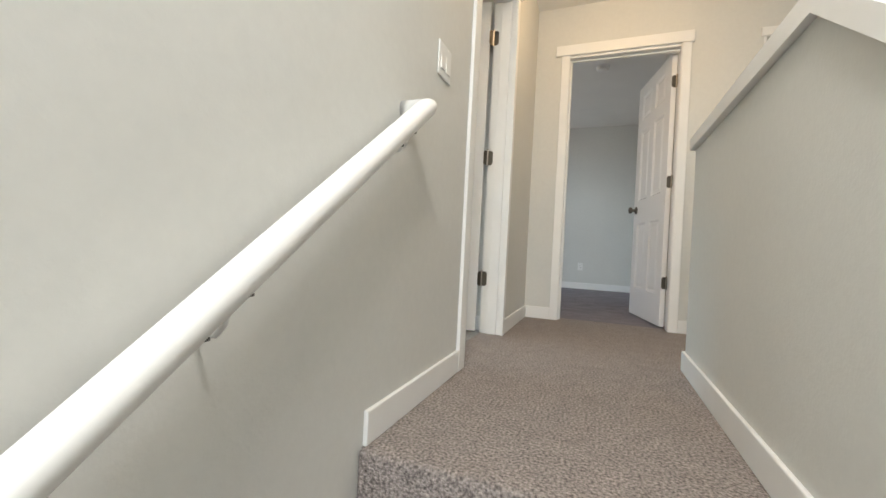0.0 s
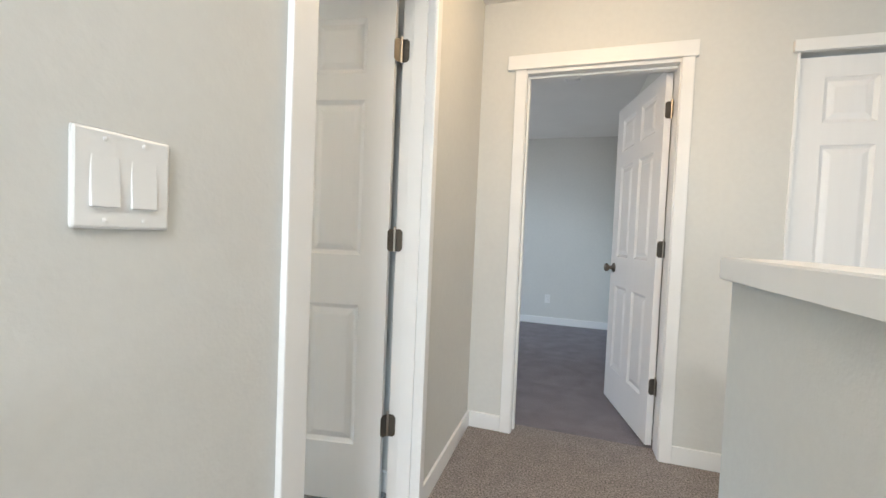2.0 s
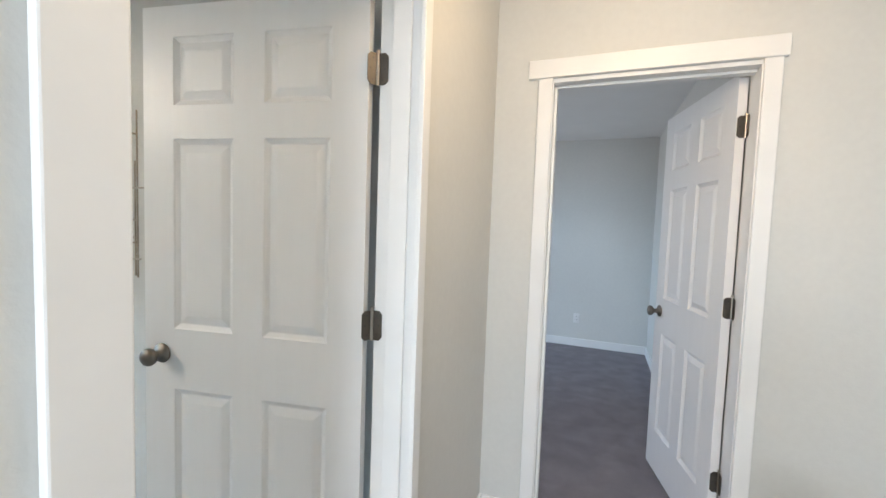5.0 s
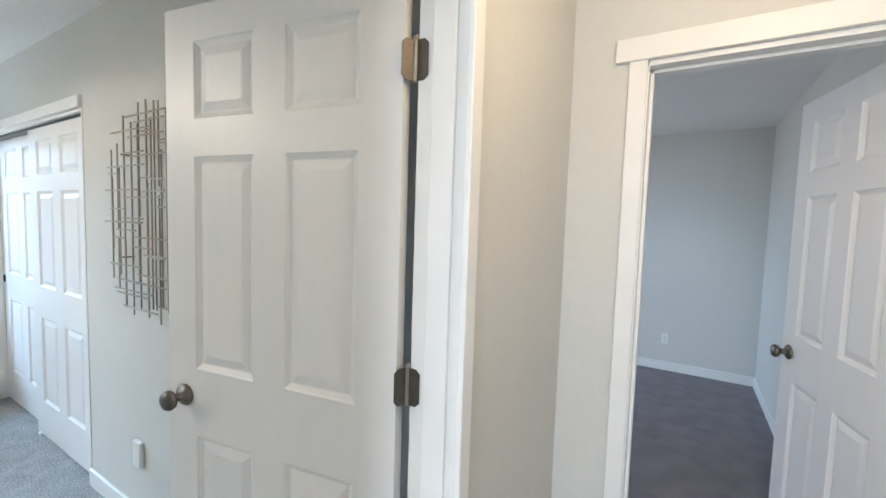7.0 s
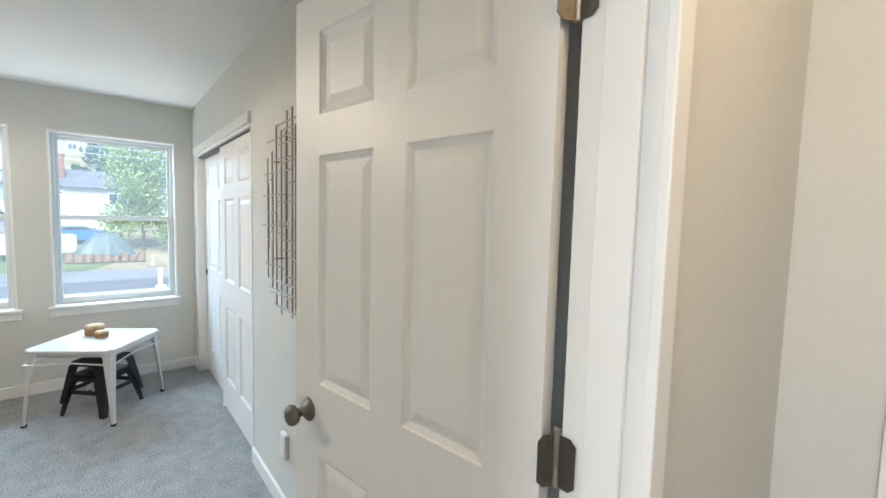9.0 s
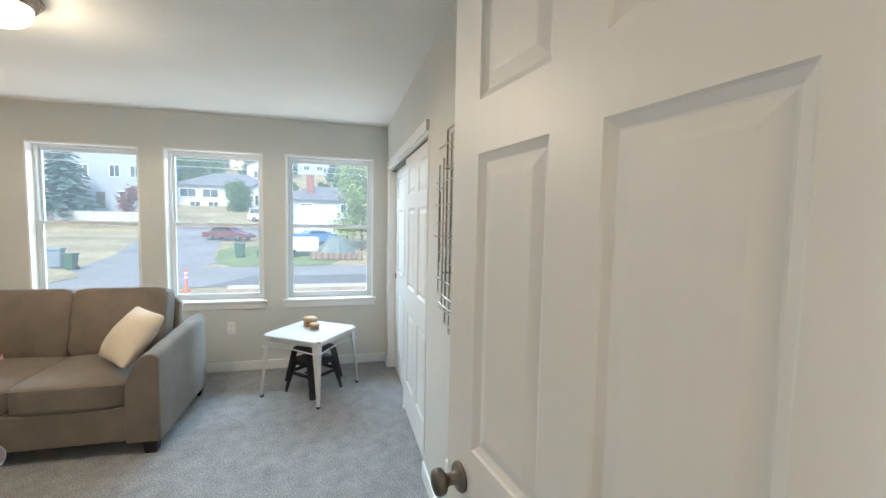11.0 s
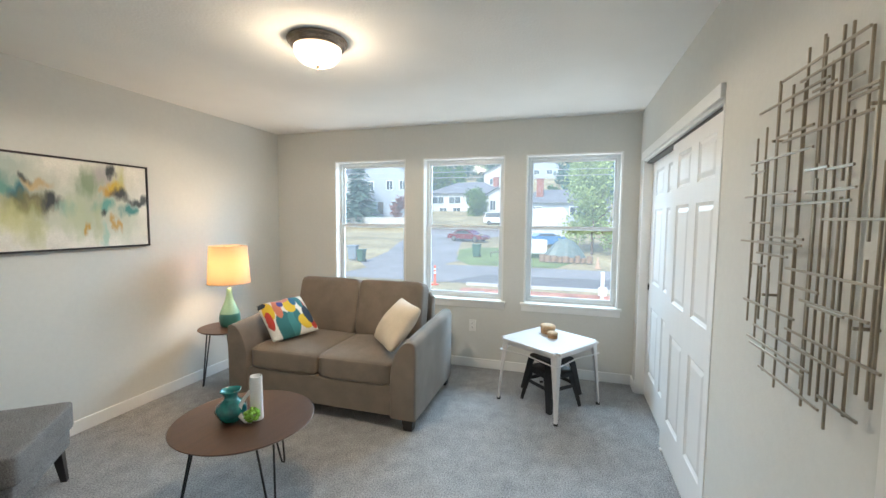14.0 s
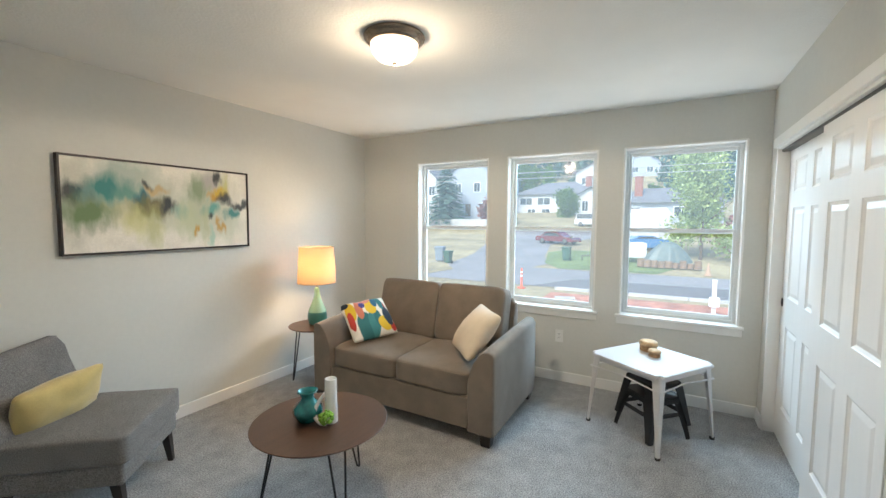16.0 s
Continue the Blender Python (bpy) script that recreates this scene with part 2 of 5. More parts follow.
PAINT = [(-0.45, 0.75, 0.3, 0.4, (0.36, 0.47, 0.43), 0.7), (-0.45, -0.1, 0.25, 0.3, (0.5, 0.5, 0.24), 0.6), (0.3, 0.05, 0.16, 0.7, (0.40, 0.48, 0.36), 0.7), (0.72, -0.45, 0.22, 0.4, (0.52, 0.58, 0.46), 0.6), (0.05, -0.35, 0.2, 0.25, (0.55, 0.58, 0.44), 0.6),
         (-0.9, 0.1, 0.14, 0.75, (0.42, 0.45, 0.38), 0.6), (0.55, 0.3, 0.25, 0.8, (0.50, 0.52, 0.40), 0.7), (-0.15, 0.2, 0.3, 0.5, (0.48, 0.52, 0.44), 0.7),
         (-0.9, 0.28, 0.12, 0.22, slate, 0.85), (-0.80, -0.15, 0.22, 0.34, sage, 0.9), (-0.62, 0.38, 0.20, 0.32, teal, 0.9), (-0.42, 0.28, 0.14, 0.16, (0.13, 0.32, 0.28), 0.8),
         (-0.28, 0.16, 0.09, 0.18, (0.03, 0.17, 0.22), 0.9), (-0.2, -0.02, 0.22, 0.22, olive, 0.75), (-0.25, 0.5, 0.07, 0.1, slate, 0.8), (-0.15, 0.38, 0.1, 0.12, ochre, 0.5), (-0.02, 0.05, 0.12, 0.16, slate, 0.92),
         (-0.35, -0.38, 0.12, 0.35, lemon, 0.6), (-0.18, -0.55, 0.09, 0.4, (0.42, 0.45, 0.14), 0.55), (0.12, -0.12, 0.07, 0.15, (0.2, 0.42, 0.38), 0.7), (0.22, -0.3, 0.14, 0.4, (0.5, 0.56, 0.36), 0.6),
         (0.32, 0.55, 0.1, 0.35, sage, 0.6), (0.5, 0.72, 0.12, 0.25, (0.42, 0.38, 0.40), 0.7), (0.57, 0.8, 0.05, 0.13, slate, 0.85), (0.62, 0.45, 0.13, 0.15, (0.62, 0.42, 0.06), 0.9), (0.52, 0.3, 0.09, 0.13, ochre, 0.8),
         (0.7, 0.68, 0.06, 0.3, lemon, 0.7), (0.68, 0.28, 0.12, 0.14, slate, 0.85), (0.9, 0.15, 0.14, 0.1, slate, 0.85), (0.5, -0.02, 0.1, 0.2, (0.10, 0.36, 0.33), 0.8), (0.78, -0.08, 0.1, 0.16, teal, 0.85),
         (0.5, -0.2, 0.04, 0.1, slate, 0.85), (0.28, -0.55, 0.03, 0.16, ochre, 0.75), (0.63, -0.45, 0.03, 0.18, ochre, 0.7), (0.5, -0.7, 0.04, 0.25, (0.3, 0.55, 0.45), 0.6), (0.42, -0.4, 0.05, 0.4, (0.45, 0.5, 0.3), 0.6)]
CANVAS = blobs("painted_canvas", (0.80, 0.77, 0.70), [(u * pu, v * pv, a * pu * 1.22, b * pv * 1.22, c, min(1.0, o * 1.12)) for u, v, a, b, c, o in PAINT], 0.6, 0.6, 0.17, 12, drip=(1.5, 1.0, 0.55), torn=4)
ink, rose, yell, pine, sky_b = (0.02, 0.035, 0.06), (0.50, 0.05, 0.035), (0.72, 0.48, 0.03), (0.03, 0.15, 0.16), (0.32, 0.47, 0.55)
PETALS = [(-0.35, -0.55, 0.26, 0.55, pine, 1), (0.02, -0.5, 0.17, 0.42, (0.05, 0.22, 0.22), 1), (0.28, -0.3, 0.13, 0.32, pine, 1), (-0.78, 0.42, 0.15, 0.40, yell, 1), (0.12, 0.38, 0.18, 0.30, yell, 1),
          (0.58, -0.55, 0.27, 0.26, yell, 1), (-0.88, -0.1, 0.09, 0.38, rose, 1), (-0.42, 0.40, 0.12, 0.40, (0.62, 0.20, 0.12), 1), (-0.05, 0.85, 0.25, 0.12, (0.62, 0.25, 0.2), 1), (0.76, 0.28, 0.07, 0.3, rose, 1),
          (0.88, -0.72, 0.1, 0.2, rose, 1), (0.78, -0.2, 0.16, 0.36, ink, 1), (-0.22, 0.62, 0.1, 0.14, (0.05, 0.05, 0.22), 1), (0.48, 0.82, 0.13, 0.16, pine, 1), (0.64, 0.55, 0.11, 0.3, pine, 1), (0.36, 0.62, 0.09, 0.2, (0.03, 0.12, 0.2), 1),
          (-0.92, 0.88, 0.12, 0.12, ink, 1)]
FLORAL = blobs("petal_print", (0.78, 0.74, 0.66), [(-u * 0.185, -v * 0.185, a * 0.265, b * 0.265, c, o) for u, v, a, b, c, o in PETALS], 0.85, 0.08, 0.02, 10, False, 0.002)


# ---- mesh helpers ----
def part(name, bm, material, parent=None, label="", smooth=False):
    me = bpy.data.meshes.new(name)
    bmesh.ops.recalc_face_normals(bm, faces=bm.faces)
    for f in bm.faces:
        f.smooth = smooth
    bm.to_mesh(me)
    bm.free()
    me.materials.append(material)
    ob = new(name, me)
    if parent is not None:
        ob.parent = parent
    if label:
        ob["label"] = label
    if smooth:
        ob.modifiers.new("even_normals", "WEIGHTED_NORMAL")
    return ob


def box(bm, x0, x1, y0, y1, z0, z1, bevel=0.0, seg=1, m=None):
    v = [bm.verts.new((x, y, z)) for z in (z0, z1) for y in (y0, y1) for x in (x0, x1)]
    fs = [bm.faces.new([v[i] for i in q]) for q in ((0, 2, 3, 1), (4, 5, 7, 6), (0, 1, 5, 4), (2, 6, 7, 3), (0, 4, 6, 2), (1, 3, 7, 5))]
    made = v
    if bevel:
        es = list({e for f in fs for e in f.edges})
        r = bmesh.ops.bevel(bm, geom=es, offset=bevel, segments=seg, affect="EDGES", profile=0.5)
        made = list({q for q in r["verts"]} | {q for q in v if q.is_valid})
    if m is not None:
        bmesh.ops.transform(bm, matrix=m, verts=made)
    return made


def lathe(bm, profile, m=None, n=28, squash=(1, 1)):
    """Profile rows of (radius, z), turned about z."""
    rings = []
    for r, z in profile:
        if r < 1e-5:
            rings.append([bm.verts.new((0, 0, z))])
        else:
            rings.append([bm.verts.new((r * squash[0] * math.cos(2 * math.pi * i / n), r * squash[1] * math.sin(2 * math.pi * i / n), z)) for i in range(n)])
    for a, b in zip(rings, rings[1:]):
        for i in range(n):
            j = (i + 1) % n
            q = [a[i % len(a)], a[j % len(a)], b[j % len(b)], b[i % len(b)]]
            q = list(dict.fromkeys(q))
            if len(q) > 2:
                bm.faces.new(q)
    vs = [v for ring in rings for v in ring]
    if m is not None:
        bmesh.ops.transform(bm, matrix=m, verts=vs)
    return vs


def tube(bm, pts, r, n=10, r_end=None):
    """A round rod along points, with closed ends."""
    pts = [Vector(p) for p in pts]
    rings = []
    for i, p in enumerate(pts):
        d = (pts[min(i + 1, len(pts) - 1)] - pts[max(i - 1, 0)]).normalized()
        a = d.orthogonal().normalized() if i == 0 else (ref - d * ref.dot(d)).normalized()
        ref = a
        b = d.cross(a)
        k = r if r_end is None else r + (r_end - r) * i / (len(pts) - 1)
        rings.append([bm.verts.new(p + k * (math.cos(2 * math.pi * j / n) * a + math.sin(2 * math.pi * j / n) * b)) for j in range(n)])
    for a, b in zip(rings, rings[1:]):
        for j in range(n):
            bm.faces.new((a[j], a[(j + 1) % n], b[(j + 1) % n], b[j]))
    bm.faces.new(rings[0])
    bm.faces.new(rings[-1])
    return [v for ring in rings for v in ring]


def empty(name, m, label="", category="", group="", kind=""):
    ob = new(name)
    ob.matrix_world = m
    return tagged(ob, label, category, group, kind)


def solid(name, boxes, material, label, kind="structure", category="", bevel=0.0):
    bm = bmesh.new()
    for b in boxes:
        box(bm, *b, bevel=bevel)
    return tagged(part(name, bm, material), label, category, "", kind)


# ---- structure ----
TOP = 2.44
LOW = -2.59
# living room
XW, YR, YL, XI = -4.32, 2.735, -1.06, -0.19
XH, YF = -0.06, 3.47
LD0, LD1, LDH = 1.877, 2.666, 2.068
WINS = ((-0.32, 0.516), (0.707, 1.545), (1.745, 2.597))
WZ0, WZ1 = 0.69, 2.11
CX0, CX1, CZ = -4.14, -2.33, 2.005
solid("floor_living_room", [(XW - 0.1, XI + 0.001, YL - 0.05, YR + 0.7, -0.25, 0)], CARPET, "grey cut-pile carpet of the living room", category="floor")
solid("ceiling_living_room", [(XW - 0.2, XI, YL - 0.2, YR + 0.7, TOP, TOP + 0.2)], CEIL, "off-white lightly textured ceiling", category="ceiling")
bx = [(XW - 0.16, XW, YL - 0.15, YR + 0.6, -0.3, WZ0), (XW - 0.16, XW, YL - 0.15, YR + 0.6, WZ1, TOP)]
ys = [YL - 0.15] + [y for w in WINS for y in w] + [YR + 0.6]
bx += [(XW - 0.16, XW, ys[i], ys[i + 1], WZ0, WZ1) for i in range(0, len(ys), 2)]
solid("wall_window_side", bx, WALL, "greige painted wall with three tall windows", category="wall")
solid("wall_picture_side", [(XW, XI, YL - 0.12, YL, -0.2, TOP)], WALL, "greige painted living room wall behind the picture", category="wall")
solid("wall_closet_side", [(XW, CX0, YR, YR + 0.12, 0, TOP), (CX0, CX1, YR, YR + 0.12, CZ, TOP), (CX1, XI, YR, YR + 0.12, 0, TOP)], WALL,
      "greige painted wall with the closet opening", category="wall")
solid("wall_closet_back", [(XW, XI, YR + 0.66, YR + 0.70, 0, TOP)], WALL, "plain wall at the back of the closet", category="wall")
solid("wall_hall_west", [(XI, XH, -3.3, 1.1, LOW, 0), (XI, XH, -3.3, LD0, 0, TOP), (XI, XH, LD1, YF, 0, TOP), (XI, XH, LD0, LD1, LDH, TOP)], WALL,
      "greige painted wall between stairs and living room", category="wall")
# hall and landing
EDGE = 1.10
PX0, PX1, PY = 0.875, 0.995, 2.37
solid("floor_hall", [(XI, PX0 + 0.05, EDGE, YF + 0.12, -0.25, 0), (PX0 + 0.05, 2.7, 1.0, YF + 0.12, -0.25, 0)], CARPETWARMLIT, "grey cut-pile carpet of the landing, warm light in its colour", category="floor")
solid("ceiling_hall", [(XH, 2.7, -3.3, YF, TOP, TOP + 0.2)], CEIL, "off-white textured hall ceiling", category="ceiling")
HD0, HD1, HDH = 0.200, 0.953, 2.050
HC0, HC1, HCZ = 1.435, 2.55, 2.03
solid("wall_hall_north", [(XI, HD0 - 0.016, YF, YF + 0.12, 0, TOP), (HD0 - 0.016, HD1 + 0.016, YF, YF + 0.12, HDH, TOP), (HD1 + 0.016, HC0, YF, YF + 0.12, 0, TOP),
                          (HC0, HC1, YF, YF + 0.12, HCZ, TOP), (HC1, 2.7, YF, YF + 0.12, 0, TOP)], WALL, "greige painted hall wall with doorway and closet", category="wall")
solid("wall_hall_closet_back", [(HC0 - 0.1, 2.7, YF + 0.68, YF + 0.72, 0, TOP)], WALL, "plain wall at the back of the hall closet", category="wall")
solid("wall_hall_east", [(2.7, 2.82, -3.3, YF + 0.8, LOW, TOP)], WALL, "greige painted hall wall", category="wall")
solid("wall_entry_south", [(XI, 0.0, -3.42, -3.3, LOW, TOP), (1.8, 2.82, -3.42, -3.3, LOW, TOP), (0.0, 1.8, -3.42, -3.3, LOW, 0.4), (0.0, 1.8, -3.42, -3.3, 2.0, TOP)],
      WALL, "greige painted entry wall with a high window", category="wall")
solid("floor_entry", [(XI, 2.82, -3.42, 1.3, LOW - 0.1, LOW)], CARPETWARMLIT, "carpeted entry floor below the stairs", category="floor")
solid("wall_entry_north", [(PX1, 2.7, 1.0, 1.12, LOW, 0)], WALL, "plain wall below the hall floor", category="wall")
# half wall beside the stairs: level at the landing, then falling with the steps
RISE, RUN = 0.185, 0.25
SLOPE = RISE / RUN
PZ = 1.03
KINK = EDGE + 0.12
bm = bmesh.new()
y_low = -3.3
prof = [(PY, 0), (PY, PZ), (KINK, PZ), (y_low + 1.5, PZ - SLOPE * (KINK - y_low - 1.5)), (y_low + 1.5, LOW), (EDGE, LOW), (EDGE, 0)]
sides = [[bm.verts.new((x, y, z)) for y, z in prof] for x in (PX0, PX1)]
for s in sides:
    bm.faces.new(s)
for i in range(len(prof)):
    j = (i + 1) % len(prof)
    bm.faces.new((sides[0][i], sides[0][j], sides[1][j], sides[1][i]))
tagged(part("wall_half_height", bm, WALL), "greige painted half wall along the stairs", "wall", "", "structure")
bm = bmesh.new()
CAP = 0.057
prof = [(PY + 0.03, PZ), (PY + 0.03, PZ + CAP), (KINK, PZ + CAP), (y_low + 1.5, PZ + CAP - SLOPE * (KINK - y_low - 1.5)),
        (y_low + 1.5, PZ - SLOPE * (KINK - y_low - 1.5)), (KINK, PZ)]
sides = [[bm.verts.new((x, y, z + 0.002)) for y, z in prof] for x in (PX0 - 0.022, PX1 + 0.022)]
for s in sides:
    bm.faces.new(s)
for i in range(len(prof)):
    j = (i + 1) % len(prof)
    bm.faces.new((sides[0][i], sides[0][j], sides[1][j], sides[1][i]))
bmesh.ops.bevel(bm, geom=bm.edges[:], offset=0.004, segments=2, affect="EDGES")
tagged(part("trim_half_wall_cap", bm, TRIM), "white painted cap board on the half wall", "trim", "", "structure")
# stairs
stairs = empty("staircase", pose(0, 0, 0), "carpeted stairs that climb to the landing", "stairs", "", "structure")
for i in range(13):
    bm = bmesh.new()
    z = -RISE * (i + 1)
    y1 = EDGE - RUN * i
    box(bm, XH, PX0, y1 - RUN - 0.02, y1, max(z - 0.4, LOW), z, 0.012, 2)
    part("step", bm, CARPETWARMLIT, stairs)
bm = bmesh.new()
box(bm, XH, PX0, EDGE - 0.022, EDGE + 0.05, -0.16, 0.001, 0.014, 3)
part("nosing", bm, CARPETWARMLIT, stairs)
# bedroom
YB, XB0, XB1 = 6.67, -2.3, 0.985
solid("floor_bedroom", [(XB0 - 0.1, XB1 + 0.1, YF + 0.12, YB + 0.1, -0.25, 0)], CARPETCOOLLIT, "grey cut-pile carpet of the bedroom, cool daylight in its colour", category="floor")
solid("ceiling_bedroom", [(XB0 - 0.1, XB1 + 0.1, YF + 0.12, YB + 0.1, TOP, TOP + 0.2)], CEIL, "off-white bedroom ceiling", category="ceiling")
solid("wall_bedroom_north", [(XB0, XB1, YB, YB + 0.1, 0, TOP)], WALL, "greige painted bedroom wall", category="wall")
solid("wall_bedroom_east", [(XB1, XB1 + 0.1, YF + 0.12, YB + 0.1, 0, TOP)], WALL, "greige painted bedroom wall", category="wall")
solid("wall_bedroom_south", [(XB0, XI, YF, YF + 0.12, 0, TOP)], WALL, "greige painted bedroom wall", category="wall")
solid("wall_bedroom_west", [(XB0 - 0.1, XB0, YF, 4.4, 0, TOP), (XB0 - 0.1, XB0, 6.0, YB, 0, TOP), (XB0 - 0.1, XB0, 4.4, 6.0, 0, 0.7), (XB0 - 0.1, XB0, 4.4, 6.0, 2.2, TOP)],
      WALL, "greige painted bedroom wall with a window", category="wall")


# baseboards, each length its own board
def board(x0, x1, y0, y1, h=0.092):
    bm = bmesh.new()
    box(bm, x0, x1, y0, y1, 0, h, 0.004, 2)
    return tagged(part("baseboard", bm, TRIM), "white painted baseboard along the carpet", "baseboard", "", "structure")


B = 0.014
CW = 0.062
for b in ((XW, XW + B, YL, YR), (XW + B, XI, YL, YL + B), (XW + B, CX0, YR - B, YR), (CX1, XI, YR - B, YR), (XI - B, XI, YL + B, LD0 - 0.07),
          (XH, XH + B, EDGE, LD0 - 0.064), (XH, XH + B, LD1 + 0.014, YF), (XH + B, HD0 - 0.064, YF - B, YF), (HD1 + 0.062, HC0, YF - B, YF), (HC1, 2.7, YF - B, YF),
          (PX0 - B, PX0, EDGE, PY), (PX0 - B, PX1 + B, PY, PY + B), (PX1, PX1 + B, 1.1, PY),
          (XB0, XB1, YB - B, YB), (XB1 - B, XB1, YF + 0.12, YB - B), (XB0, HD0 - 0.08, YF + 0.12, YF + 0.12 + B)):
    board(*b)


# door casings
def trim(name, label, boxes, bevel=0.003):
    bm = bmesh.new()
    for b in boxes:
        box(bm, *b, bevel=bevel, seg=2)
    return tagged(part(name, bm, TRIM), label, "trim", "", "structure")


C = 0.016
trim("trim_bedroom_door_jamb", "white jamb of the bedroom doorway", [(HD0 - 0.018, HD0, YF - 0.002, YF + 0.122, 0, HDH), (HD1, HD1 + 0.018, YF - 0.002, YF + 0.122, 0, HDH),
     (HD0 - 0.018, HD1 + 0.018, YF - 0.002, YF + 0.122, HDH - 0.018, HDH), (HD0, HD0 + 0.012, YF + 0.045, YF + 0.085, 0, HDH - 0.018), (HD0, HD1, YF + 0.045, YF + 0.085, HDH - 0.03, HDH - 0.018)], 0.002)
trim("trim_bedroom_door_casing", "white flat casing with a head board", [(HD0 - 0.064, HD0 - 0.004, YF - C, YF, 0, HDH), (HD1 + 0.004, HD1 + 0.062, YF - C, YF, 0, HDH)])
trim("trim_bedroom_door_head", "white head board over the bedroom doorway", [(HD0 - 0.108, HD1 + 0.076, YF - C - 0.008, YF, HDH, HDH + 0.078)])
trim("trim_living_door_jamb", "white jamb of the living room doorway", [(XI - 0.002, XH + 0.002, LD0, LD0 + 0.018, 0, LDH), (XI - 0.002, XH + 0.002, LD1 - 0.018, LD1, 0, LDH), (XI - 0.002, XH + 0.002, LD0, LD1, LDH - 0.018, LDH),
     (-0.148, -0.09, LD1 - 0.029, LD1 - 0.018, 0, LDH - 0.018), (-0.148, -0.09, LD0 + 0.018, LD0 + 0.029, 0, LDH - 0.018), (-0.148, -0.09, LD0 + 0.029, LD1 - 0.029, LDH - 0.029, LDH - 0.018)], 0.002)
trim("trim_living_door_casing", "white flat casing of the living room doorway", [(XH, XH + C, LD0 - 0.064, LD0 + 0.014, 0, LDH), (XH, XH + C, LD1 - 0.034, LD1 + 0.014, 0, LDH),
     (XI - C, XI, LD0 - CW, LD0 + 0.004, 0, LDH), (XI - C, XI, LD1 + 0.008, YR - 0.002, 0, LDH)])
trim("trim_living_door_head", "white head board over the living room doorway", [(XH, XH + C + 0.008, LD0 - 0.094, LD1 + 0.044, LDH, LDH + 0.078), (XI - C - 0.008, XI, LD0 - CW - 0.03, YR - 0.002, LDH, LDH + 0.078)])
trim("trim_closet_head", "white head board over the closet doors", [(CX0 - 0.02, CX1, YR - 0.02, YR, CZ - 0.005, CZ + 0.056)])
trim("trim_closet_jamb", "white jambs of the closet opening", [(CX0 - 0.002, CX0 + 0.018, YR - 0.004, YR + 0.12, 0, CZ), (CX1 - 0.012, CX1 + 0.002, YR - 0.004, YR + 0.12, 0, CZ), (CX0, CX1, YR, YR + 0.12, CZ - 0.02, CZ)], 0.002)
trim("trim_hall_closet_head", "white head board over the hall closet", [(HC0 - 0.02, HC1 + 0.02, YF - 0.022, YF, HCZ, HCZ + 0.055)])
trim("trim_hall_closet_jamb", "white jambs of the hall closet", [(HC0 - 0.002, HC0 + 0.012, YF - 0.004, YF + 0.12, 0, HCZ), (HC1 - 0.012, HC1 + 0.002, YF - 0.004, YF + 0.12, 0, HCZ)], 0.002)


# ---- doors ----
def six_panel(name, m, w, label, h=2.02, t=0.035, kind="structure", category="door"):
    """Moulded six-panel leaf: x across from the hinge edge, y through, z up. Each panel is a mesh with both faces."""
    door = empty(name, m, label, category, "", kind)
    stile, mid = 0.112 * w / 0.76, 0.105 * w / 0.76
    pw = (w - 2 * stile - mid) / 2
    xs = [0, stile, stile + pw, stile + pw + mid, w - stile, w]
    k = h / 2.02
    zs = [0, 0.235 * k, 0.80 * k, 1.0 * k, 1.61 * k, 1.715 * k, 1.925 * k, h]
    bm = bmesh.new()
    for s in (-1, 1):
        for i in range(5):
            for j in range(7):
                if i in (1, 3) and j in (1, 3, 5):
                    continue
                bm.faces.new([bm.verts.new((x, s * t / 2, z)) for x, z in ((xs[i], zs[j]), (xs[i + 1], zs[j]), (xs[i + 1], zs[j + 1]), (xs[i], zs[j + 1]))])
    for x in (0, w):
        bm.faces.new([bm.verts.new(p) for p in ((x, -t / 2, 0), (x, t / 2, 0), (x, t / 2, h), (x, -t / 2, h))])
    for z in (0, h):
        bm.faces.new([bm.verts.new(p) for p in ((0, -t / 2, z), (w, -t / 2, z), (w, t / 2, z), (0, t / 2, z))])
    bmesh.ops.remove_doubles(bm, verts=bm.verts[:], dist=0.0001)
    part("leaf", bm, DOOR, door)
    steps = ((0.0, 0.0), (0.004, 0.004), (0.016, 0.0105), (0.019, 0.0105), (0.042, 0.0035), (0.046, 0.003))
    for i in (1, 3):
        for j in (1, 3, 5):
            bm = bmesh.new()
            for s in (-1, 1):
                prev = None
                for ins, dep in steps:
                    y = s * (t / 2 - dep)
                    ring = [bm.verts.new(p) for p in ((xs[i] + ins, y, zs[j] + ins), (xs[i + 1] - ins, y, zs[j] + ins), (xs[i + 1] - ins, y, zs[j + 1] - ins), (xs[i] + ins, y, zs[j + 1] - ins))]
                    if prev:
                        for q in range(4):
                            bm.faces.new((prev[q], prev[(q + 1) % 4], ring[(q + 1) % 4], ring[q]))
                    prev = ring
                bm.faces.new(prev)
            part("panel", bm, DOOR, door)
    return door


KNOB = [(0.0, 0.0), (0.032, 0.0), (0.033, 0.004), (0.029, 0.009), (0.014, 0.013), (0.012, 0.03), (0.016, 0.036), (0.027, 0.044), (0.029, 0.054), (0.025, 0.062), (0.012, 0.067), (0, 0.068)]


def knobs(door, x, z, t=0.035):
    for s in (-1, 1):
        bm = bmesh.new()
        lathe(bm, KNOB, pose(x, s * t / 2, z, -90 * s), 24)
        part("door_knob", bm, NICKEL, door, "brushed nickel round knob", True)


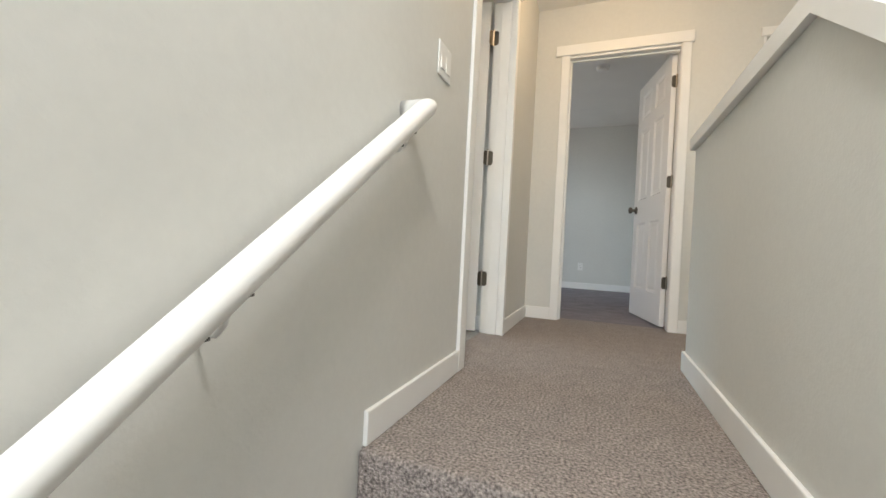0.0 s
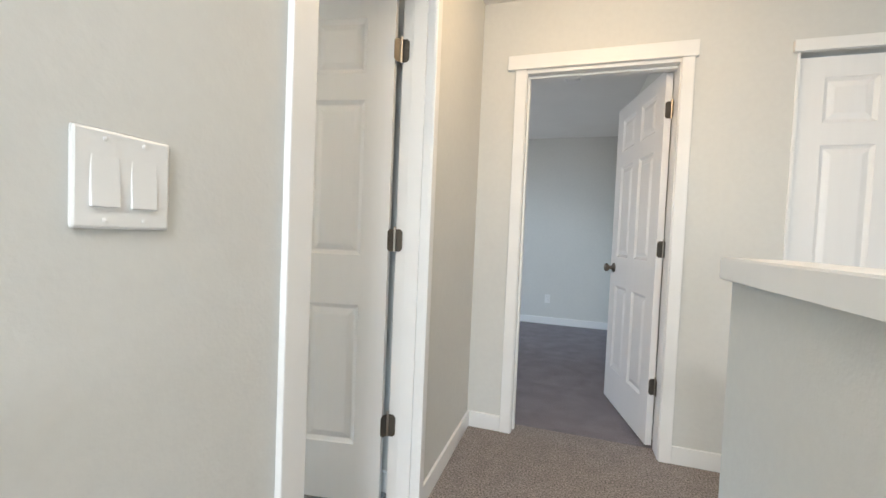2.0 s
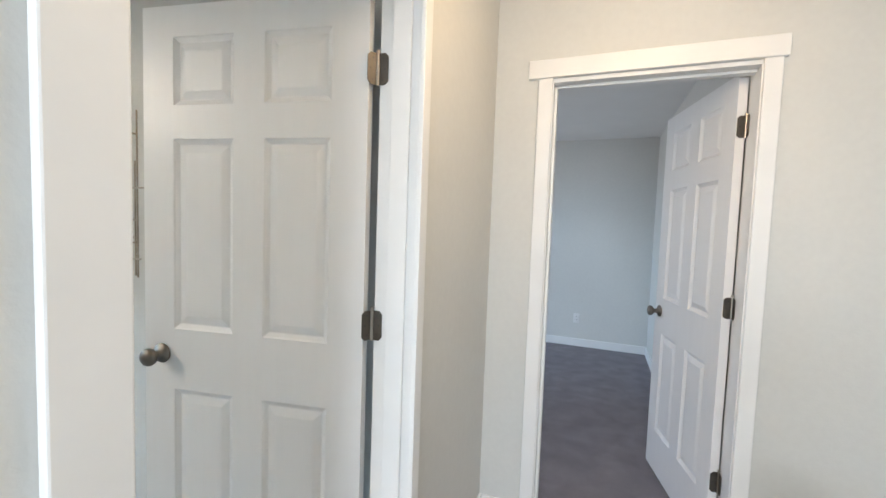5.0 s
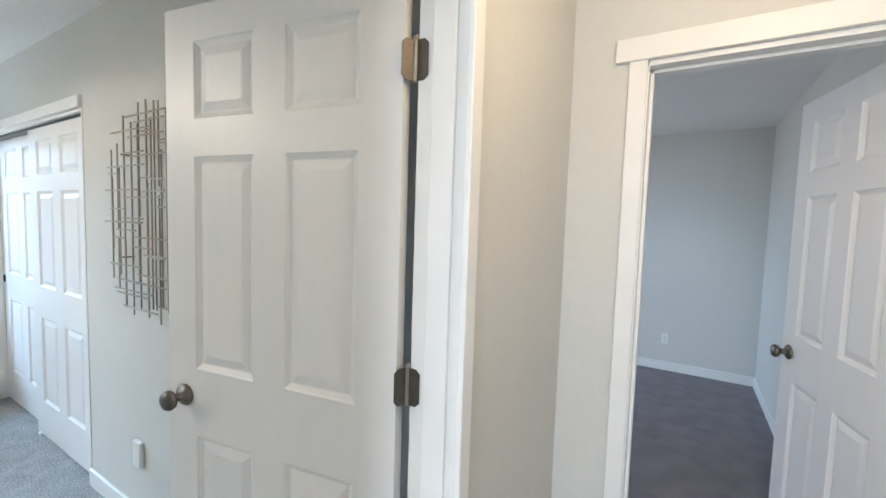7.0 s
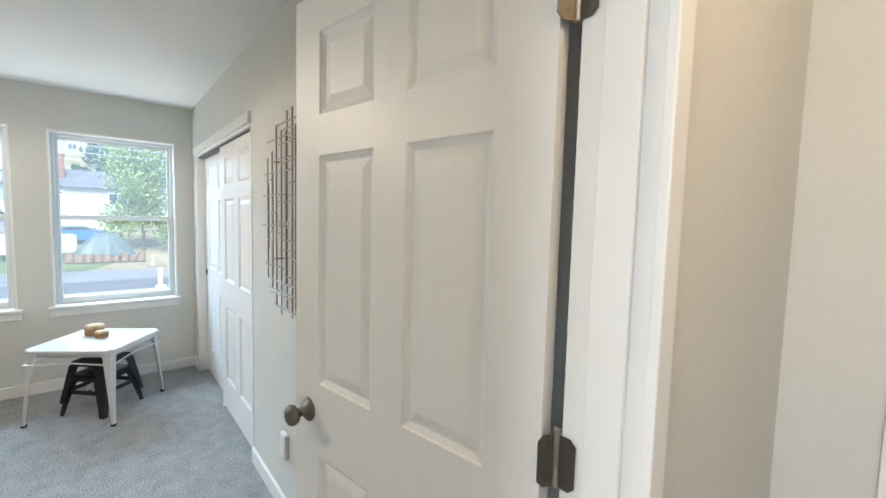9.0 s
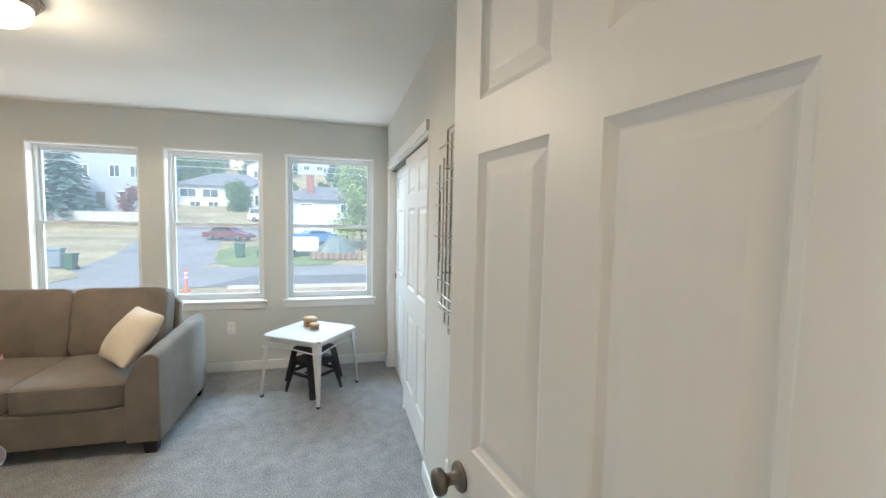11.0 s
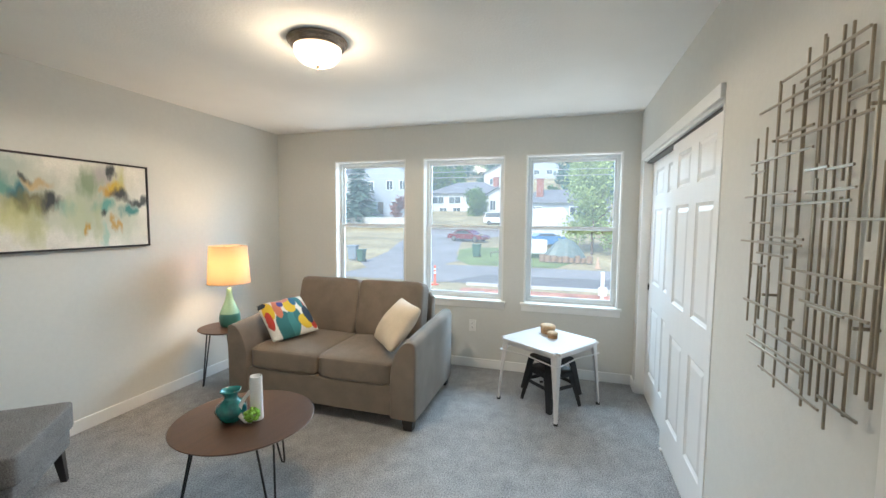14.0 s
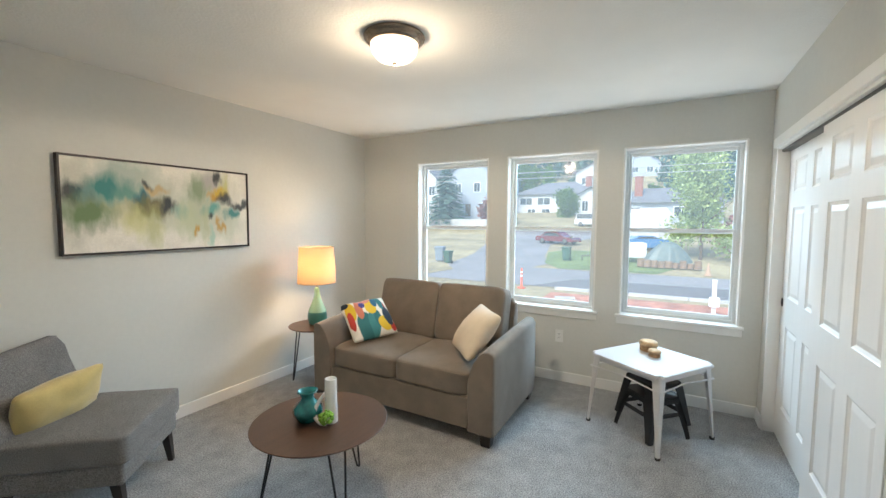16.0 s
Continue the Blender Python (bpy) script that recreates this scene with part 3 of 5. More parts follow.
def hinge_leaf(bm, w, h, m):
    """Thin leaf with clipped outer corners and three dark screw holes left open as dimples."""
    c = 0.010
    out = [(0, -h), (w - c, -h), (w, -h + c), (w, h - c), (w - c, h), (0, h)]
    a = [bm.verts.new(m @ Vector((x, -0.0009, z))) for x, z in out]
    b = [bm.verts.new(m @ Vector((x, 0.0009, z))) for x, z in out]
    bm.faces.new(a), bm.faces.new(b)
    for i in range(6):
        j = (i + 1) % 6
        bm.faces.new((a[i], a[j], b[j], b[i]))


def hinges(door, zs, pin, jamb_turn, door_turn, w=0.034):
    """Butt hinges placed in the world: knuckled barrel at the pin, a leaf on the jamb, a leaf on the door edge, screws."""
    inv = door.matrix_world.inverted()
    for z in zs:
        bm = bmesh.new()
        lathe(bm, [(0, -0.047), (0.0045, -0.046)] + [q for k in range(5) for q in ((0.0062, -0.045 + k * 0.018), (0.0062, -0.0282 + k * 0.018), (0.005, -0.0276 + k * 0.018))]
              + [(0.005, 0.046), (0.0066, 0.048), (0.0062, 0.054), (0.003, 0.056), (0, 0.056)], pose(pin[0], pin[1], z), 12)
        bmesh.ops.transform(bm, matrix=inv, verts=bm.verts[:])
        hinge = part("hinge", bm, STEEL, door, "worn nickel butt hinge")
        for turn in (jamb_turn, door_turn):
            m = inv @ pose(pin[0], pin[1], z, 0, 0, turn)
            bm = bmesh.new()
            hinge_leaf(bm, w, 0.0445, m)
            part("hinge_leaf", bm, LEAFMETAL, hinge)
            for x, dz in ((0.016, -0.03), (0.024, 0.0), (0.016, 0.03)):
                bm = bmesh.new()
                for side in (-1, 1):
                    lathe(bm, [(0, 0.0014), (0.0022, 0.0014), (0.0034, 0.0008)], m @ pose(x, 0, dz, 90 * side), 8)
                part("screw", bm, DARKMETAL, hinge)


# living room door stands open into the room
LDM = pose(-0.219, 2.643, 0.012, 0, 0, 180 + 9.4)
ld = six_panel("door_living_room", LDM, 0.775, "white moulded six-panel door standing wide open", h=2.04)
knobs(ld, 0.775 - 0.068, 0.925)
hinges(ld, (0.338, 1.088, 1.832), (-0.198, 2.645), 0, -118)
# bedroom door stands open into the bedroom
bd = six_panel("door_bedroom", pose(0.932, 3.594, 0.014, 0, 0, 90 + 12.5), 0.73, "white moulded six-panel door standing half open", h=2.03)
knobs(bd, 0.73 - 0.068, 0.925)
hinges(bd, (0.338, 1.088, 1.832), (HD1 - 0.002, 3.5955), -90, 192.5)
for i, cx in enumerate((CX1 - 0.012 - 0.93, CX0 + 0.02)):
    cl = six_panel("door_closet_%d" % (i + 1), pose(cx, YR + (0.04 if i == 0 else 0.085), 0.012), 0.93, "white six-panel sliding closet door", h=1.975)
    bm = bmesh.new()
    lathe(bm, [(0, 0.004), (0.02, 0.003), (0.026, 0.006), (0.029, 0.004), (0.03, 0.0)], pose(0.93 - 0.026 if i == 0 else 0.03, -0.0185, 0.93, 90), 20, (0.55, 1.0))
    part("finger_pull", bm, BLACKMETAL, cl, "dark oval finger pull", True)
hc = six_panel("door_hall_closet", pose(HC0 + 0.014, YF + 0.04, 0.012), 0.72, "white six-panel sliding door of the hall closet", h=2.0)
bm = bmesh.new()
lathe(bm, KNOB, pose(0.05, -0.0175, 0.93, 90), 16)
part("door_knob", bm, DARKMETAL, hc, "small dark knob", True)
six_panel("door_hall_closet_rear", pose(HC1 - 0.014 - 0.72, YF + 0.085, 0.012), 0.72, "white six-panel sliding door of the hall closet", h=2.0)
bm = bmesh.new()
box(bm, CX0 + 0.02, CX1 - 0.02, YR + 0.02, YR + 0.11, CZ - 0.036, CZ - 0.021)
tagged(part("closet_track", bm, DARKMETAL), "dark metal sliding track under the closet head", "track", "", "structure")
bm = bmesh.new()
box(bm, -3.225, -3.185, YR + 0.01, YR + 0.06, 0.0, 0.018, 0.003)
tagged(part("door_guide", bm, PLASTIC), "small white floor guide at the closet doors", "door guide")


# ---- windows ----
for i, (y0, y1) in enumerate(WINS):
    win = empty("window_%d" % (i + 1), pose(XW, y0, WZ0), "white vinyl single-hung window with sill and apron", "window", "", "structure")
    w, h = y1 - y0, WZ1 - WZ0
    x_in = -0.105
    bm = bmesh.new()
    for b in ((-0.15, 0.003, 0, 0.014, 0, h), (-0.15, 0.003, w - 0.014, w, 0, h), (-0.15, 0.003, 0.014, w - 0.014, h - 0.014, h)):
        box(bm, *b, bevel=0.002)
    part("jamb_liner", bm, TRIM, win)
    bm = bmesh.new()
    f = 0.024
    for b in ((-0.15, -0.085, 0.014, 0.014 + f, 0.0, h - 0.014), (-0.15, -0.085, w - 0.014 - f, w - 0.014, 0.0, h - 0.014), (-0.15, -0.085, 0.014 + f, w - 0.014 - f, h - 0.014 - f, h - 0.014),
              (-0.15, -0.085, 0.014 + f, w - 0.014 - f, 0.0, f)):
        box(bm, *b, bevel=0.003)
    part("window_frame", bm, VINYL, win)
    zm = 1.40 - WZ0
    a0, a1 = 0.014 + f, w - 0.014 - f
    for nm, z0, z1, xo in (("upper_sash", zm - 0.005, h - 0.014 - f, -0.138), ("lower_sash", f, zm + 0.034, -0.112)):
        bm = bmesh.new()
        s = 0.021
        for b in ((xo, xo + 0.024, a0, a0 + s, z0, z1), (xo, xo + 0.024, a1 - s, a1, z0, z1), (xo, xo + 0.024, a0 + s, a1 - s, z0, z0 + (0.034 if nm == "lower_sash" else s)), (xo, xo + 0.024, a0 + s, a1 - s, z1 - s - 0.006, z1)):
            box(bm, *b, bevel=0.003)
        sash = part(nm, bm, VINYL, win)
        bm = bmesh.new()
        box(bm, xo + 0.010, xo + 0.014, a0 + s - 0.003, a1 - s + 0.003, z0 + s - 0.003, z1 - s)
        pane = part("pane", bm, GLASS, sash)
        pane.visible_shadow = False
    bm = bmesh.new()
    box(bm, -0.088, 0.036, -0.028, w + 0.028, -0.022, 0.004, 0.006, 3)
    part("window_sill", bm, TRIM, win)
    bm = bmesh.new()
    box(bm, 0.0, 0.015, -0.018, w + 0.018, -0.078, -0.022, 0.003, 2)
    part("apron", bm, TRIM, win)


# ---- wall fittings ----
def outlet(m, label="white duplex outlet plate on the wall"):
    o = empty("wall_outlet", m, label, "outlet")
    bm = bmesh.new()
    box(bm, -0.035, 0.035, -0.005, 0.0, -0.057, 0.057, 0.003, 2)
    part("plate", bm, PLASTIC, o)
    for z in (-0.02, 0.02):
        bm = bmesh.new()
        box(bm, -0.017, 0.017, -0.0075, -0.004, z - 0.014, z + 0.014, 0.003, 2)
        s = part("socket", bm, PLASTIC, o)
        bm = bmesh.new()
        for x in (-0.006, 0.006):
            box(bm, x - 0.0012, x + 0.0012, -0.0082, -0.0074, z - 0.001, z + 0.008)
        part("slot", bm, DARK, s)


outlet(pose(XW, 1.245, 0.425, 0, 0, 90))
outlet(pose(0.215, YB, 0.335, 0, 0, 0))
bm = bmesh.new()
box(bm, -0.034, 0.034, -0.022, 0.0, -0.06, 0.06, 0.006, 3, pose(-1.762, YR, 0.365))
tagged(part("wall_plate", bm, PLASTIC, smooth=True), "plain white raised wall plate near the carpet", "wall plate")
sw = empty("light_switch", pose(XH, 1.521, 1.166, 0, 0, 90), "white two-gang rocker switch plate", "light switch")
bm = bmesh.new()
box(bm, -0.058, 0.058, -0.006, 0.0, -0.059, 0.059, 0.004, 2)
part("plate", bm, PLASTIC, sw)
for x in (-0.023, 0.023):
    bm = bmesh.new()
    box(bm, -0.0165, 0.0165, -0.003, 0.003, -0.033, 0.033, 0.0012, 2, pose(x, -0.0045, 0, -3.0))
    part("rocker", bm, PLASTIC, sw)
    for z in (-0.048, 0.048):
        bm = bmesh.new()
        lathe(bm, [(0, 0.0075), (0.003, 0.007), (0.003, 0.005)], pose(x, 0, z, 90), 8)
        part("screw", bm, PLASTIC, sw)

# handrail with return and brackets
rail = empty("handrail", pose(XH + 0.066, 1.238, 0.904), "white painted round wooden handrail on the stair wall", "handrail")
along, inward = Vector((0, -1, -SLOPE)).normalized(), Vector((-1, 0, 0))
for nm, way, reach, face in (("rail", along, 4.0, along - inward), ("return", inward, 0.068, inward - along)):
    bm = bmesh.new()
    tube(bm, [way * reach, -way * 0.08], 0.0272, 28)
    cut = bmesh.ops.bisect_plane(bm, geom=bm.verts[:] + bm.edges[:] + bm.faces[:], plane_co=(0, 0, 0), plane_no=face, clear_inner=True)
    bmesh.ops.holes_fill(bm, edges=[e for e in cut["geom_cut"] if isinstance(e, bmesh.types.BMEdge)])
    part(nm, bm, TRIM, rail, smooth=True)
for y in (-0.10, -0.62, -1.5, -2.4):
    z = y * SLOPE
    bm = bmesh.new()
    lathe(bm, [(0, 0), (0.024, 0), (0.024, 0.003), (0.012, 0.006), (0, 0.006)], pose(-0.068, y, z - 0.068, 0, 90, 0), 16)
    tube(bm, [(-0.066, y, z - 0.068), (-0.02, y, z - 0.066), (-0.004, y, z - 0.05), (0, y, z - 0.02)], 0.005, 8)
    part("bracket", bm, TRIM, rail, "white rail bracket", True)
    for q in (-0.035, 0.035):
        bm = bmesh.new()
        lathe(bm, [(0, 0.006), (0.007, 0.004), (0.007, 0)], pose(0.002, y + q, z + q * SLOPE - 0.0345, 180), 8)
        part("screw", bm, DARKMETAL, rail)
# smoke detector on the bedroom ceiling
bm = bmesh.new()
lathe(bm, [(0, 2.395), (0.045, 2.397), (0.06, 2.41), (0.065, 2.44)], pose(0.42, 4.62, 0), 24)
tagged(part("smoke_detector", bm, PLASTIC, smooth=True), "round white smoke detector on the bedroom ceiling", "smoke detector")


# ---- wall art of crossing rods ----
art = empty("wall_sculpture", pose(-1.59, YR, 1.475), "brushed champagne metal wall sculpture of crossing thin rods", "wall art", "", "")
rr = random.Random(11)
W2, H2 = 0.325, 0.48


def span(c, lim, lo, hi):
    """Half-length limits that leave an uneven outline."""
    k = math.sqrt(max(0.05, 1 - (c / lim) ** 2 * 0.62))
    return lo * k, hi * k


for i in range(21):
    x = -W2 + 2 * W2 * (i + 0.5 + rr.uniform(-0.4, 0.4)) / 21
    edge_l, edge_h = span(x, W2, -H2, H2)
    cuts = [edge_l + rr.uniform(0, 0.09), rr.uniform(-0.12, 0.14), edge_h - rr.uniform(0, 0.09)]
    if i % 3 == 1:
        runs = [(cuts[0], cuts[2])]
    elif i % 3 == 2:
        runs = [(cuts[0], cuts[1] - 0.015), (cuts[1] + 0.02, cuts[2])]
    else:
        runs = [(cuts[0] + rr.uniform(0, 0.2), cuts[2] - rr.uniform(0, 0.2))]
    d = -0.036 - 0.011 * (i % 2)
    for lo, hi in runs:
        bm = bmesh.new()
        box(bm, x - 0.0026, x + 0.0026, d - 0.0026, d + 0.0026, lo, hi, 0.0007)
        part("upright_rod", bm, ROD, art)
for i in range(36):
    z = -H2 * 0.86 + 2 * H2 * 0.86 * (i + 0.5 + rr.uniform(-0.7, 0.7)) / 36
    ln = rr.choice((0.09, 0.13, 0.18, 0.24, 0.30, 0.34))
    edge_l, edge_h = span(z, H2, -W2 - 0.02, W2 + 0.02)
    c = rr.uniform(edge_l + ln / 2, edge_h - ln / 2)
    bm = bmesh.new()
    d = -0.0520 - 0.0048 * (i % 2)
    box(bm, c - ln / 2, c + ln / 2, d - 0.0024, d + 0.0024, z - 0.0032, z + 0.0032, 0.0007)
    part("cross_rod", bm, RODLIT, art)
for x, z in ((-0.2, 0.25), (0.2, 0.25), (-0.2, -0.2), (0.2, -0.2)):
    bm = bmesh.new()
    tube(bm, [(x, 0, z), (x, -0.045, z)], 0.004, 8)
    part("standoff", bm, ROD, art)


# ---- soft shapes ----
def cushion(bm, dx, dy, dz, k=7.0, puff=0.0, m=None, cuts=9, pinch=0.0):
    """Rounded padded block of the given size; puff swells top and bottom, pinch thins the rim."""
    r = bmesh.ops.create_cube(bm, size=2)
    vs = r["verts"]
    es = list({e for v in vs for e in v.link_edges})
    bmesh.ops.subdivide_edges(bm, edges=es, cuts=cuts, use_grid_fill=True)
    vs = [v for v in bm.verts if v.is_valid and not v.tag]
    for v in vs:
        p = v.co.copy()
        n = (abs(p.x) ** k + abs(p.y) ** k + abs(p.z) ** k) ** (1 / k)
        q = p / n
        fx, fy = max(0, 1 - q.x * q.x), max(0, 1 - q.y * q.y)
        z = q.z * (dz / 2)
        if pinch:
            z *= (1 - pinch) + pinch * (fx * fy) ** 0.45
        z += puff * fx * fy * (1 if q.z > 0 else -0.05) * min(1, abs(q.z) * 1.5)
        v.co = Vector((q.x * dx / 2, q.y * dy / 2, z))
        v.tag = True
    if m is not None:
        bmesh.ops.transform(bm, matrix=m, verts=vs)
    return vs


def profile_block(bm, prof, y0, y1, bevel, seg=3, m=None):
    """Closed outline of (x, z) drawn out from y0 to y1, all edges rounded."""
    a = [bm.verts.new((x, y0, z)) for x, z in prof]
    b = [bm.verts.new((x, y1, z)) for x, z in prof]
    fa, fb = bm.faces.new(a), bm.faces.new(b)
    for i in range(len(prof)):
        j = (i + 1) % len(prof)
        bm.faces.new((a[i], a[j], b[j], b[i]))
    es = list(set(fa.edges) | set(fb.edges))
    bmesh.ops.bevel(bm, geom=es, offset=bevel, segments=seg, affect="EDGES")
    if m is not None:
        bmesh.ops.transform(bm, matrix=m, verts=bm.verts[:])


# ---- loveseat ----
sofa = empty("loveseat", pose(-3.39, 0.355, 0) @ Matrix.Diagonal((1, 1.04, 1, 1)), "taupe microfibre two-seat loveseat on dark block feet", "sofa")
bm = bmesh.new()
box(bm, -0.42, 0.458, -0.60, 0.60, 0.088, 0.31, 0.014, 3)
part("base", bm, TAUPE, sofa, smooth=True)
for s in (-1, 1):
    bm = bmesh.new()
    section = [(0.0, 0.085), (0.0, 0.60), (0.012, 0.632), (0.04, 0.645), (0.075, 0.64), (0.105, 0.615), (0.135, 0.57), (0.16, 0.51), (0.178, 0.44), (0.187, 0.36), (0.19, 0.085)]
    rings = []
    for x, lift, shrink in ((-0.44, 1.13, 0), (-0.1, 1.10, 0), (0.2, 1.055, 0), (0.38, 1.015, 0), (0.455, 0.995, 0), (0.47, 0.985, 0.006), (0.477, 0.97, 0.016)):
        rings.append([bm.verts.new((x, s * (0.775 - min(max(a, shrink), 0.19 - shrink)), z if z < 0.3 else 0.3 + (z - 0.3) * lift)) for a, z in section])
    for a, b in zip(rings, rings[1:]):
        for k in range(len(section)):
            bm.faces.new((a[k], a[(k + 1) % len(section)], b[(k + 1) % len(section)], b[k]))
    bm.faces.new(rings[0])
    bm.faces.new(rings[-1])
    part("armrest", bm, TAUPE, sofa, smooth=True)
    bm = bmesh.new()
    cushion(bm, 0.69, 0.59, 0.18, 10, 0.03, pose(0.122, s * 0.293, 0.385))
    c = part("seat_cushion", bm, TAUPE, sofa, smooth=True)
    bm = bmesh.new()
    q = [(0.462, s * 0.293 + y, z) for y, z in ((-0.27, 0.455), (0.27, 0.455))]
    tube(bm, q, 0.004, 6)
    part("piping", bm, TAUPE, c)
    bm = bmesh.new()
    cushion(bm, 0.50, 0.59, 0.20, 11, 0.03, pose(-0.265, s * 0.294, 0.69, 0, 76, 0))
    part("back_cushion", bm, TAUPE, sofa, smooth=True)
bm = bmesh.new()
profile_block(bm, [(-0.46, 0.085), (-0.475, 0.80), (-0.43, 0.835), (-0.37, 0.81), (-0.30, 0.3), (-0.30, 0.085)], -0.62, 0.62, 0.03, 3)
part("back_frame", bm, TAUPE, sofa, smooth=True)
for sx in (-1, 1):
    for sy in (-1, 1):
        bm = bmesh.new()
        box(bm, -0.04, 0.04, -0.04, 0.04, 0, 0.09, 0.004, 2)
        for v in bm.verts:
            if v.co.z < 0.045:
                v.co.x *= 0.78
                v.co.y *= 0.78
        bmesh.ops.transform(bm, matrix=pose(sx * 0.42 + 0.01, sy * 0.715, 0), verts=bm.verts[:])
        part("foot", bm, BLACKWOOD, sofa, "black wooden block foot")


def throw(name, m, w, h, t, material, label, tassel=None):
    p = empty(name, m, label, "throw pillow")
    bm = bmesh.new()
    cushion(bm, w, h, t, 12, 0, None, 13, 0.93)
    for v in bm.verts:
        k = 1 + 0.05 * (abs(v.co.x) * 2 / w * abs(v.co.y) * 2 / h) ** 3
        v.co.x *= k
        v.co.y *= k
        v.co.z += 0.012 * noise.noise(v.co * 11)
    part("cover", bm, material, p, smooth=True)
    bm = bmesh.new()
    hx, hy = w / 2 * 1.0, h / 2 * 1.0
    tube(bm, [(-hx, -hy, 0), (0, -hy * 0.985, 0), (hx, -hy, 0), (hx * 0.985, 0, 0), (hx, hy, 0), (0, hy * 0.985, 0), (-hx, hy, 0), (-hx * 0.985, 0, 0), (-hx, -hy, 0)], 0.0025, 6)
    part("seam", bm, material, p, smooth=True)
    return p


throw("throw_pillow", pose(-3.195, -0.085, 0.655, 39.9, -4.9, 151.4) @ pose(0, 0, 0, 0, 0, 180), 0.375, 0.375, 0.16, FLORAL, "cotton throw pillow with bold multicoloured petals on the loveseat")
throw("throw_pillow", pose(-3.195, 0.90, 0.69, 51.5, 2.2, 43.8), 0.37, 0.37, 0.17, CREAM, "plain cream throw pillow on the loveseat")


# ---- coffee table and side table ----
def hairpin_table(name, m, r, h, leg_angles, label, legr, squash=(1, 1)):
    t = empty(name, m, label, "table")
    bm = bmesh.new()
    lathe(bm, [(0, h - 0.016), (r - 0.016, h - 0.016), (r - 0.004, h - 0.007), (r, h - 0.003), (r - 0.001, h - 0.0008), (r - 0.004, h), (0, h)], None, 72, squash)
    part("tabletop", bm, WALNUT, t, "dark walnut-stained top", True)
    for a in leg_angles:
        ca, sa = math.cos(radians(a)), math.sin(radians(a))
        bm = bmesh.new()
        r0, r1 = legr * 0.72, legr

        def at(rad, off, z):
            return (rad * ca - off * sa, rad * sa + off * ca, z)
        tube(bm, [at(r0, -0.045, h - 0.018), at(r1 - 0.004, -0.012, 0.03), at(r1, -0.007, 0.006), at(r1, 0.007, 0.006), at(r1 - 0.004, 0.012, 0.03), at(r0, 0.045, h - 0.018)], 0.0055, 8)
        box(bm, -0.03, 0.03, -0.06, 0.06, h - 0.022, h - 0.0162, 0, 1, pose(r0 * ca, r0 * sa, 0, 0, 0, a))
        part("leg", bm, BLACKMETAL, t, "bent black steel hairpin leg", True)
    return t


hairpin_table("coffee_table", pose(-2.045, 0.535, 0), 0.347, 0.44, (-56, 64, 184), "round walnut coffee table on black hairpin legs", 0.315)
hairpin_table("side_table", pose(-3.185, -0.705, 0), 0.235, 0.53, (-62, 58, 178), "small round walnut side table on black hairpin legs", 0.215)

# teal vase
va = empty("vase", pose(-2.005, 0.485, 0.44), "glossy teal ceramic vase with a fluted rim on the coffee table", "vase")
bm = bmesh.new()
lathe(bm, [(0, 0.0), (0.036, 0.0), (0.045, 0.006), (0.064, 0.035), (0.070, 0.055), (0.064, 0.078), (0.048, 0.098), (0.033, 0.112), (0.029, 0.128), (0.034, 0.146), (0.044, 0.158), (0.041, 0.160), (0.031, 0.148), (0.025, 0.13), (0.028, 0.112), (0.0, 0.10)], None, 40)
for v in bm.verts:
    a = math.atan2(v.co.y, v.co.x)
    k = 1 + 0.03 * math.sin(9 * a + v.co.z * 40) * (1 if v.co.z < 0.11 else 0.4)
    k *= 1.1
    if v.co.z > 0.14:
        k += 0.10 * max(0, math.cos(a * 2 + 0.6)) ** 3
    v.co.x *= k
    v.co.y *= k
part("body", bm, TEAL, va, smooth=True)
bm = bmesh.new()
rim = []
for i in range(41):
    a = 2 * math.pi * i / 40
    k = 0.0435 * (1.1 + 0.10 * max(0, math.cos(a * 2 + 0.6)) ** 3)
    rim.append((k * math.cos(a), k * math.sin(a), 0.159))
tube(bm, rim, 0.0028, 6)
part("rim", bm, TEAL, va, "", True)
# white tube vase with a loop and a glass bulb of moss
vb = empty("bud_vase", pose(-2.055, 0.60, 0.44), "white ceramic tube vase with a looped stem holding green moss", "vase")
bm = bmesh.new()
lathe(bm, [(0, 0), (0.032, 0), (0.034, 0.004), (0.032, 0.12), (0.031, 0.228), (0.029, 0.231), (0.026, 0.228), (0.026, 0.19), (0, 0.19)], None, 28)
part("tube", bm, WHITECERAMIC, vb, smooth=True)
bm = bmesh.new()
tube(bm, [(0.02, -0.02, 0.155), (0.035, -0.042, 0.12), (0.055, -0.055, 0.08), (0.065, -0.045, 0.035), (0.06, -0.015, 0.012), (0.05, 0.012, 0.012)], 0.009, 10, 0.012)
part("loop", bm, WHITECERAMIC, vb, smooth=True)
bm = bmesh.new()
r3 = random.Random(8)
for i in range(60):
    a, b = r3.uniform(0, 6.28), math.acos(r3.uniform(-1, 1))
    rad = 0.03 * r3.uniform(0.8, 1.1)
    c = Vector((0.05 + rad * math.sin(b) * math.cos(a), 0.014 + rad * math.sin(b) * math.sin(a), 0.044 + rad * math.cos(b) * 1.1))
    bmesh.ops.create_icosphere(bm, subdivisions=1, radius=r3.uniform(0.007, 0.012), matrix=Matrix.Translation(c))
part("moss", bm, MOSS, vb, "bright green moss ball", True)

